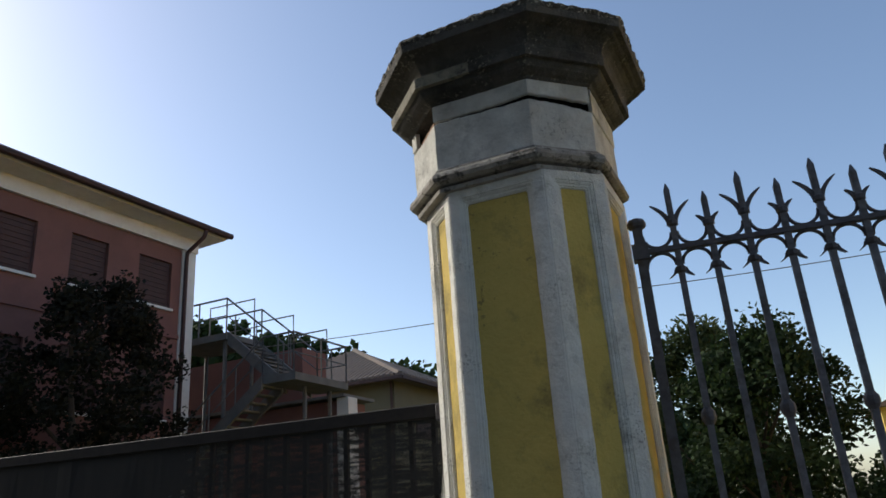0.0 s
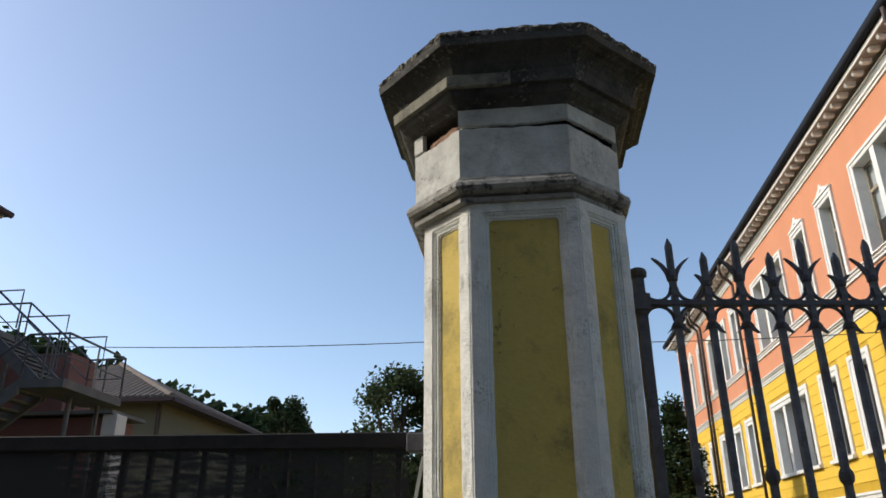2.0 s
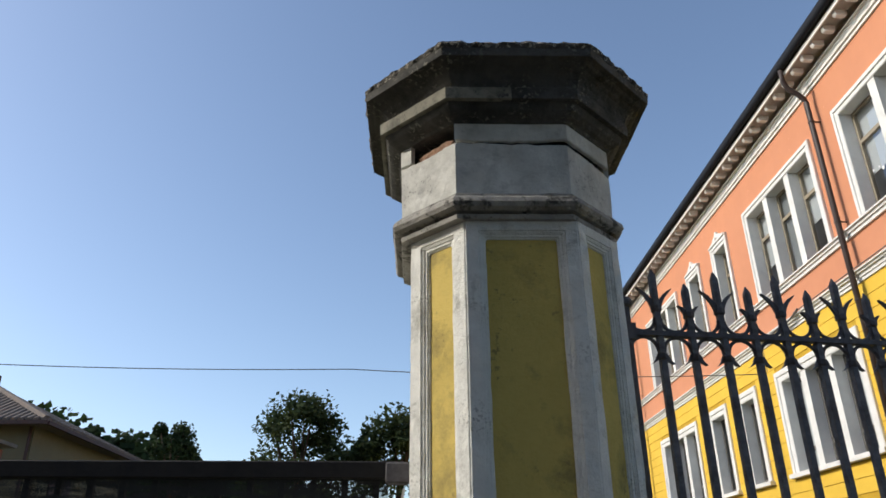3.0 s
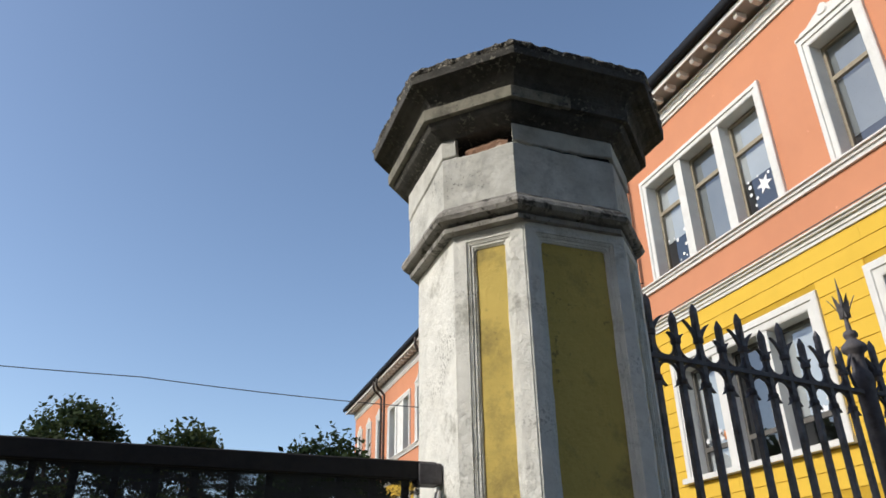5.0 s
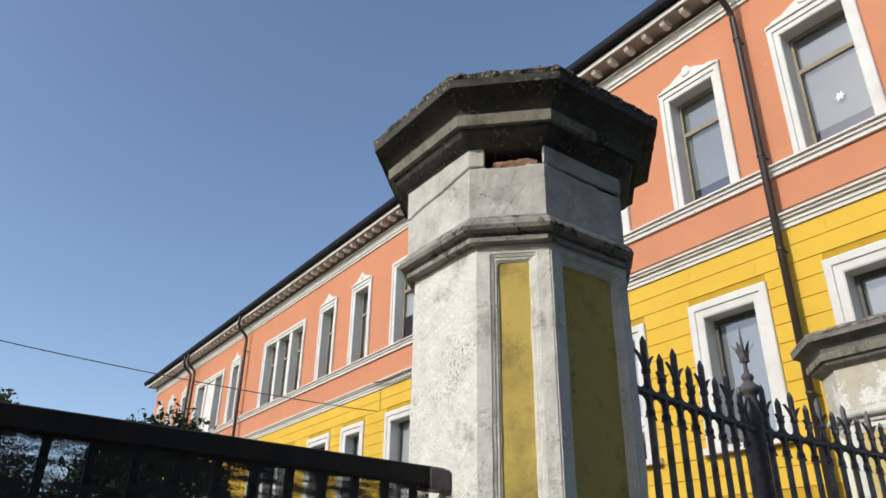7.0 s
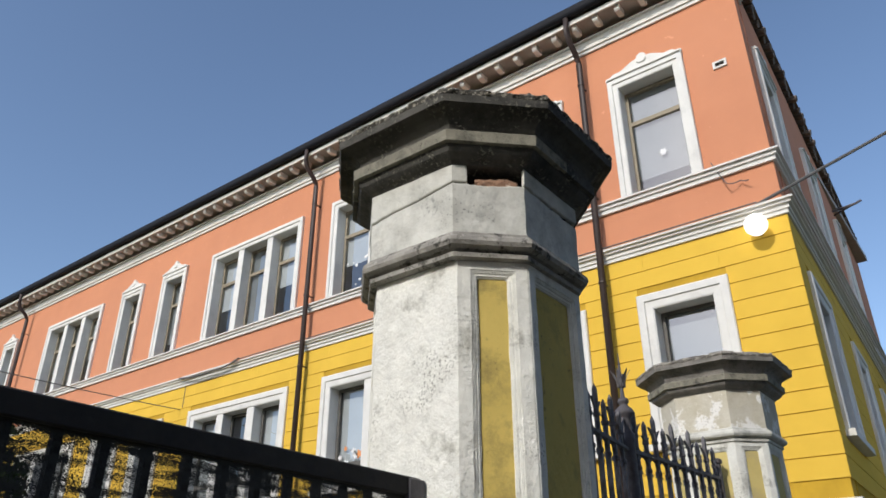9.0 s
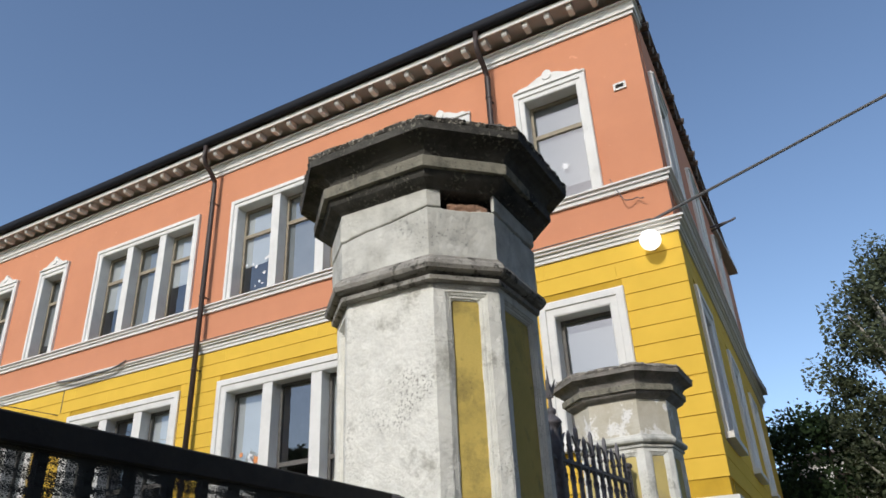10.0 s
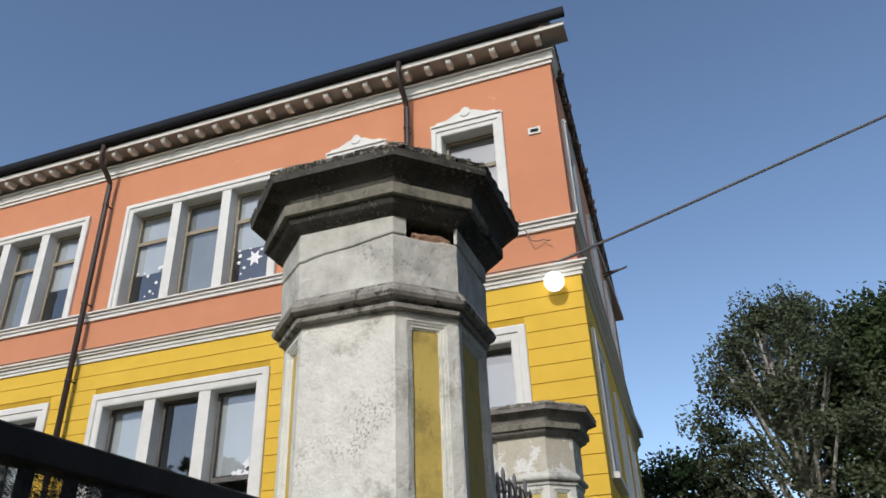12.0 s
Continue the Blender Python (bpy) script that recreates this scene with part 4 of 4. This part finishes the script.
cable([(XW, 0.6, 6.93), (XW - 0.05, -1.3, 7.41), (XW - 0.05, -4.7, 8.34), (XW - 0.05, -30, 14.0)], 0.022, "twisted grey cable fixed to the orange wall")
cable([(XW, 14.3, 6.12), (-2.0, 14.4, 6.30), (-14.2, 14.2, 6.62)], 0.011, "thin overhead cable across the yard", 0.12)
cable([(XW - 0.18, 14.3, 6.86), (XW - 0.2, 12.9, 6.8), (XW - 0.19, 12.0, 6.92)], 0.02, "bundle of loose cables on the string course", 0.05)
cable([(XW - 0.02, 14.2, 6.15), (XW - 0.02, 14.2, 6.9)], 0.012, "thin cable down the wall")


cable([(XW - 0.175, 0.45, 6.905), (XW - 0.175, 9.0, 6.900), (XW - 0.175, 12.2, 6.905)], 0.011, "black cable along the string course")
cable([(XW - 0.02, 1.0, 7.87), (XW - 0.15, 0.8, 7.36), (XW - 0.05, 0.62, 7.40), (XW - 0.12, 0.5, 7.33)], 0.008, "loose curl of wire on the wall", 0.02)


# ---- trees ----
def tree(name, at, h, w, leaf_m, bark_m, label, seed, n=9000, leaf=0.16, trunk=0.25, clumps=60, low=0.25, conifer=False, limbs=14, tight=0.16):
    rnd = random.Random(seed)
    t = thing(name, label, "tree", "", (*at, 0))
    bm = bmesh.new()
    tip = (rnd.uniform(-0.1, 0.1) * w, rnd.uniform(-0.1, 0.1) * w, h * 0.93)
    stem = [(tip[0] * f + 0.06 * w * math.sin(5 * f + seed), tip[1] * f, tip[2] * f) for f in [k / 8 for k in range(9)]]
    tube(bm, stem, [h * 0.022 * (1 - 0.88 * k / 8) for k in range(9)], 8)
    cents = []
    for k in range(clumps):
        zf = low + (1 - low) * rnd.random() ** (1.2 if conifer else 0.8)
        prof = (1.02 - zf) * 1.25 if conifer else math.sin(math.pi * min(1, max(0.04, (zf - low) / (1.04 - low)) ** 0.75)) ** 0.6
        a = rnd.uniform(0, 2 * math.pi)
        rr = w / 2 * prof * rnd.uniform(0.35, 1.05) ** 0.6
        cents.append(Vector((rr * math.cos(a), rr * math.sin(a), h * zf)))
    for c in cents[:limbs]:
        f = max(0.15, min(0.85, c.z / h - 0.16))
        i = int(f * 8)
        p = Vector(stem[i])
        m = p.lerp(c, 0.5) + Vector((0, 0, -0.02 * h))
        tube(bm, [p, m, c], [h * 0.0085, h * 0.006, h * 0.0025], 5)
    part("trunk", bm, bark_m, t, smooth=True)
    vs, fs = [], []
    per = n // clumps
    for c in cents:
        cr = w * tight * rnd.uniform(0.6, 1.25)
        for _ in range(per):
            d = Vector((rnd.gauss(0, 1), rnd.gauss(0, 1), rnd.gauss(0, 0.75)))
            d = d.normalized() * cr * rnd.random() ** 0.45
            p = c + d
            u = Vector((rnd.gauss(0, 1), rnd.gauss(0, 1), rnd.gauss(0, 0.7))).normalized()
            v = u.orthogonal().normalized()
            v = (v + 0.6 * u.cross(v) * rnd.uniform(-1, 1)).normalized()
            s = leaf * rnd.uniform(0.6, 1.3)
            i = len(vs)
            vs += [p - u * s * 0.5, p + v * s * 0.32, p + u * s * 0.55, p - v * s * 0.32]
            fs.append((i, i + 1, i + 2, i + 3))
    me = bpy.data.meshes.new("crown")
    me.from_pydata([tuple(v) for v in vs], [], fs)
    me.materials.append(leaf_m)
    ob = new("crown", me)
    ob.parent = t
    return t


tree("broadleaf_tree", (0.6, 6.9), 3.42, 2.2, M_LEAF_DARK, M_BARK, "dark green leafy tree behind the railing", 1, 30000, 0.075, clumps=130, low=0.06, tight=0.15)
tree("conifer_tree", (4.5, 21.5), 6.0, 3.0, M_LEAF_DARK, M_BARK, "dark conifer in the school yard", 2, 16000, 0.13, clumps=130, low=0.1, conifer=True, tight=0.13)
tree("broadleaf_tree", (-3.1, 15.0), 5.6, 2.8, M_LEAF, M_BARK, "young green tree behind the gate", 3, 12000, 0.12, clumps=95, low=0.15, tight=0.15)
tree("broadleaf_tree", (-0.9, 15.1), 5.3, 2.9, M_LEAF, M_BARK, "green leafy tree behind the gate", 4, 14000, 0.13, clumps=80, low=0.15, tight=0.13)
tree("broadleaf_tree", (-10.3, 27.5), 7.7, 2.7, M_LEAF_DARK, M_BARK, "small dark tree beyond the gate", 5, 9000, 0.16, clumps=50, low=0.2)
tree("broadleaf_tree", (-12.6, 8.35), 6.9, 4.0, M_LEAF_RED, M_BARK, "dark bronze-leaved tree before the pink house", 7, 20000, 0.12, clumps=120, low=0.08, tight=0.11)
tree("birch_tree", (21.0, -4.0), 10.7, 6.5, M_LEAF_PALE, M_BIRCH, "tall thin-leaved tree with pale branches", 8, 46000, 0.13, clumps=250, low=0.05, limbs=110, tight=0.10)
tree("broadleaf_tree", (21.9, -7.2), 10.3, 6.2, M_LEAF, M_BARK, "full green broadleaf tree beside the school", 9, 46000, 0.2, clumps=190, low=0.04, tight=0.14)
tree("broadleaf_tree", (24.2, -0.6), 6.8, 5.4, M_LEAF_DARK, M_BARK, "dark bushy tree behind the school's end", 10, 22000, 0.17, clumps=110, low=0.05)

# far wood on the slope
rnd = random.Random(31)
vs, fs = [], []
for k in range(560):
    f = rnd.random()
    c0 = Vector((-46 + 40 * f, 42 + 16 * f, 0))
    top = 20.7 - 13.5 * f ** 0.8 + 0.8 * math.sin(k * 2.3)
    zc = top * (0.35 + 0.6 * rnd.random())
    cr = rnd.uniform(0.7, 1.6)
    c = c0 + Vector((rnd.uniform(-1, 1), rnd.uniform(-2, 2), zc))
    for _ in range(70):
        d = Vector((rnd.gauss(0, 1), rnd.gauss(0, 1), rnd.gauss(0, 0.7))).normalized() * cr * rnd.random() ** 0.4
        u = Vector((rnd.gauss(0, 1), rnd.gauss(0, 1), rnd.gauss(0, 1))).normalized()
        v = u.orthogonal()
        s = rnd.uniform(0.2, 0.45)
        p = c + d
        i = len(vs)
        vs += [p - u * s, p + v * s * 0.6, p + u * s, p - v * s * 0.6]
        fs.append((i, i + 1, i + 2, i + 3))
me = bpy.data.meshes.new("far_wood")
me.from_pydata([tuple(v) for v in vs], [], fs)
me.materials.append(M_LEAF_DARK)
tagged(new("far_wood", me), "dark wooded slope behind the houses", "wood", kind="stuff")

# ---- pink house ----
PINK = thing("pink_house", "two-storey dusky pink house with white eaves band and brown shutters", "house", "", (-14.24, 13.06, 0), math.degrees(math.atan2(0.27, -4.48)) - 180 + 90)
# local: x runs away from the corner along the facade, y into the house
PINK.matrix_basis = Matrix(((-0.0602, -0.998, 0, -14.46), (-0.998, 0.0602, 0, 12.6), (0, 0, 1, 0), (0, 0, 0, 1)))
PF = lambda s, z, d: (s, d, z)
pw = [(0.32, 1.44), (2.42, 3.5), (4.42, 5.6)]
ops = [(a, b, 7.58, 8.95) for a, b in pw] + [(a, b, 4.48, 6.08) for a, b in pw]
bm = bmesh.new()
facade(bm, PF, -0.02, 8.0, 0, 9.6, ops, 0.3)
part("front_wall", bm, M_PINK, PINK)
part("side_wall", boxes((-0.5, -0.2, 0.02, 9, 0, 9.6), (7.7, 8.0, 0.3, 9, 0, 9.6), (-0.2, 7.7, 8.7, 9, 0, 9.6)), M_PINK, PINK)
part("corner_pilaster", boxes((-0.52, -0.02, -0.04, 0.3, 0, 9.6)), M_WHITE, PINK, "white corner strip")
part("eaves_band", boxes((-0.55, 8.0, -0.10, -0.002, 9.45, 9.85)), M_WHITE, PINK, "broad white band under the eaves")
part("string_course", boxes((-0.02, 8.0, -0.05, -0.002, 6.75, 6.87)), M_PINK, PINK)
part("soffit", boxes((-1.0, 8.5, -0.75, 9.5, 9.86, 9.93)), M_WHITE, PINK)
bm = bmesh.new()
vs = [bm.verts.new(p) for p in ((-1.1, -0.85, 9.93), (8.6, -0.85, 9.93), (8.6, 9.6, 9.93), (-1.1, 9.6, 9.93), (3.0, 4.4, 11.0), (5.0, 4.4, 11.0))]
for q in ((0, 1, 5, 4), (1, 2, 5), (2, 3, 4, 5), (3, 0, 4), (3, 2, 1, 0)):
    bm.faces.new([vs[i] for i in q])
part("roof", fix(bm), M_TILE, PINK)
bm = bmesh.new()
tube(bm, [(-1.1, -0.9, 9.97), (8.6, -0.9, 9.97)], 0.09, 8)
part("gutter", bm, M_SHUTTER, PINK)
bm = bmesh.new()
tube(bm, [(-0.1, -0.88, 9.9), (-0.1, -0.8, 9.7), (-0.1, -0.14, 9.35), (-0.1, -0.12, 9.1), (-0.1, -0.12, 0.1)], 0.06, 8)
part("downpipe", bm, M_SHUTTER, PINK, "", True)
for a, b, c, d in ops:
    bm = bmesh.new()
    fbox(bm, PF, a, b, c, d, 0.10, 0.14)
    w = part("window", fix(bm), M_SHUTTER, PINK, "closed dark brown shutter")
    for k in range(10):
        zz = c + (d - c) * k / 10
        bm = bmesh.new()
        fbox(bm, PF, a + 0.04, b - 0.04, zz + 0.01, zz + (d - c) / 10 - 0.015, 0.08, 0.10)
        part("slat", fix(bm), M_SHUTTER, w)
    bm = bmesh.new()
    fbox(bm, PF, a - 0.06, b + 0.06, c - 0.07, c, -0.08, 0.1)
    part("sill", fix(bm), M_WHITE, w)

# ---- outside stair ----
STAIR = thing("fire_stair", "grey steel and concrete outside stair with railings", "staircase", "", (-0.55, 14.3, -0.12))


def rail_run(pts, hgt=1.05):
    up = Vector((0, 0, hgt))
    for p, q in zip(pts, pts[1:]):
        p, q = Vector(p), Vector(q)
        for nm, k, r in (("handrail", 1.0, 0.028), ("mid_rail", 0.5, 0.016)):
            bm = bmesh.new()
            tube(bm, [p + up * k, q + up * k], r, 6)
            part(nm, bm, M_STEEL, STAIR)
        m = max(2, int((q - p).length / 0.9))
        for k in range(m + 1):
            v = p.lerp(q, k / m)
            bm = bmesh.new()
            tube(bm, [v, v + up], 0.024, 5)
            part("rail_post", bm, M_STEEL, STAIR)


part("landing", boxes((-15.2, -13.0, -0.7, 0.9, 6.92, 7.12)), M_CONCRETE, STAIR)
part("landing", boxes((-10.95, -9.9, -1.6, 0.9, 5.22, 5.42)), M_CONCRETE, STAIR)


def flight(x0, z0, x1, z1, y0, y1, n):
    bm = bmesh.new()
    for k in range(n):
        f0, f1 = k / n, (k + 1) / n
        xa, xb = x0 + (x1 - x0) * f0, x0 + (x1 - x0) * f1
        za = z0 + (z1 - z0) * f1
        box(bm, min(xa, xb), max(xa, xb), y0, y1, za - 0.05, za)
    for y in (y0, y1):
        loft(bm, [[(x0, y - 0.04, z0 - 0.32), (x0, y + 0.04, z0 - 0.32), (x0, y + 0.04, z0 + 0.05), (x0, y - 0.04, z0 + 0.05)], [(x1, y - 0.04, z1 - 0.32), (x1, y + 0.04, z1 - 0.32), (x1, y + 0.04, z1 + 0.05), (x1, y - 0.04, z1 + 0.05)]])
    part("flight", bm, M_CONCRETE, STAIR)


flight(-13.0, 7.1, -10.95, 5.4, -0.6, 0.6, 10)
flight(-10.95, 5.4, -13.6, 3.4, -1.6, -0.75, 11)
flight(-13.6, 3.4, -16.4, 1.4, -1.6, -0.75, 11)
rail_run([(-15.1, -0.7, 7.1), (-13.0, -0.7, 7.1), (-10.95, -0.7, 5.42)])
rail_run([(-15.1, 0.9, 7.1), (-13.0, 0.9, 7.1), (-10.95, 0.9, 5.42), (-9.95, 0.9, 5.42), (-9.95, -1.6, 5.42), (-10.95, -1.6, 5.42), (-13.6, -1.6, 3.42), (-16.4, -1.6, 1.4)])
for x in (-15.0, -13.2, -10.4):
    for y in (-0.5, 0.7):
        bm = bmesh.new()
        tube(bm, [(x, y, 0), (x, y, 6.95 if x < -12 else 5.25)], 0.06, 8)
        part("post", bm, M_STEEL, STAIR)
for x0, x1, z in ((-15.1, -13.3, 8.55), (-13.2, -11.8, 7.75), (-11.9, -10.6, 7.1)):
    bm = bmesh.new()
    tube(bm, [(x0, 0.9, z - 0.9), (x0, 0.9, z), (x1, 0.9, z), (x1, 0.9, z - 1.1)], 0.025, 6)
    part("hoop_rail", bm, M_STEEL, STAIR)
WING = thing("rear_wing", "low pink rear wing behind the outside stair", "building")
part("wall", boxes((-24, -11.3, 16.0, 17.5, 0, 5.0), (-24, -12.6, 16.003, 17.3, 5.16, 6.8)), M_PINK, WING)
part("corner_pilaster", boxes((-11.3, -10.9, 15.9, 16.4, 0, 5.05)), M_WHITE, WING)
part("roof", boxes((-24.2, -11.0, 15.8, 17.6, 5.06, 5.15)), M_CONCRETE, WING)

# ---- house with hipped tile roof ----
H2 = thing("tiled_house", "low olive-yellow house with a hipped tile roof", "house")
part("wall", boxes((-27, -16.2, 28.4, 39.0, 0, 7.8)), M_OLIVE, H2)
bm = bmesh.new()
ev = ((-28, 27.6, 7.8), (-15.4, 27.6, 7.8), (-15.4, 40, 7.8), (-28, 40, 7.8))
vs = [bm.verts.new(p) for p in ev] + [bm.verts.new((-21.5, 33.5, 10.8)), bm.verts.new((-22.5, 34.5, 10.8))]
for q in ((0, 1, 4), (1, 2, 5, 4), (2, 3, 5), (3, 0, 4, 5), (3, 2, 1, 0)):
    bm.faces.new([vs[i] for i in q])
part("roof", fix(bm), M_TILE, H2)
bm = bmesh.new()
for k in range(42):
    x = -27.8 + 12.3 * k / 41
    tx = min(1.0, (x + 28) / 6.5) if x < -21.5 else min(1.0, (-15.4 - x) / 6.1)
    tube(bm, [(x, 27.5, 7.87), (x, 27.6 + 5.9 * tx, 7.87 + 3.0 * tx)], 0.11, 6)
for k in range(42):
    y = 27.7 + 12.2 * k / 41
    tx = min(1.0, (y - 27.6) / 5.9) if y < 33.5 else min(1.0, (40 - y) / 6.5)
    tube(bm, [(-15.3, y, 7.87), (-15.4 - 6.1 * tx, y, 7.87 + 3.0 * tx)], 0.11, 6)
tube(bm, [(-15.4, 27.6, 7.92), (-21.5, 33.5, 10.9)], 0.16, 6)
tagged(part("roof_tiles", bm, M_TILE, H2, "rows of weathered roof tiles"), kind="stuff")
bm = boxes((-28, -15.3, 27.45, 27.6, 7.7, 7.85), (-15.4, -15.25, 27.6, 40, 7.7, 7.85))
part("gutter", bm, M_SHUTTER, H2)
bm = bmesh.new()
tube(bm, [(-16.3, 28.3, 7.75), (-16.3, 28.3, 0)], 0.07, 6)
part("downpipe", bm, M_SHUTTER, H2)
for w in ((-16.22, -16.14, 30.5, 32.5, 5.2, 6.6), (-24, -19, 28.3, 28.39, 5.6, 6.7)):
    part("window", boxes(w), M_SHUTTER, H2)

# ---- far small house ----
H3 = thing("far_house", "small pale yellow house with shutters far off", "house")
part("wall", boxes((4.6, 9.0, 38.0, 43, 0, 4.9)), M_YELLOW_PANEL, H3)
bm = bmesh.new()
vs = [bm.verts.new(p) for p in ((4.2, 37.5, 4.9), (9.4, 37.5, 4.9), (9.4, 43.5, 4.9), (4.2, 43.5, 4.9), (6.8, 37.5, 6.0), (6.8, 43.5, 6.0))]
for q in ((0, 1, 4), (1, 2, 5, 4), (2, 3, 5), (3, 0, 4, 5), (3, 2, 1, 0)):
    bm.faces.new([vs[i] for i in q])
part("roof", fix(bm), M_TILE, H3)
part("window", boxes((5.1, 5.5, 37.93, 37.99, 3.4, 4.6)), M_SHUTTER, H3)


# ---- far villa behind the trees ----
H4 = thing("far_villa", "pale villa with a low tiled roof behind the trees", "house")
part("wall", boxes((30, 38, -3.0, 0.6, 0, 6.5)), M_WHITE, H4)
bm = bmesh.new()
vs = [bm.verts.new(p) for p in ((29.5, -3.5, 6.51), (38.5, -3.5, 6.51), (38.5, 1.1, 6.51), (29.5, 1.1, 6.51), (32, -1.2, 7.1), (36, -1.2, 7.1))]
for q in ((0, 1, 5, 4), (1, 2, 5), (2, 3, 4, 5), (3, 0, 4), (3, 2, 1, 0)):
    bm.faces.new([vs[i] for i in q])
part("roof", fix(bm), M_TILE, H4)
for y in (-2.6, -1.2, -0.2):
    part("window", boxes((29.95, 29.99, y, y + 0.7, 4.6, 5.9)), M_SHUTTER, H4)
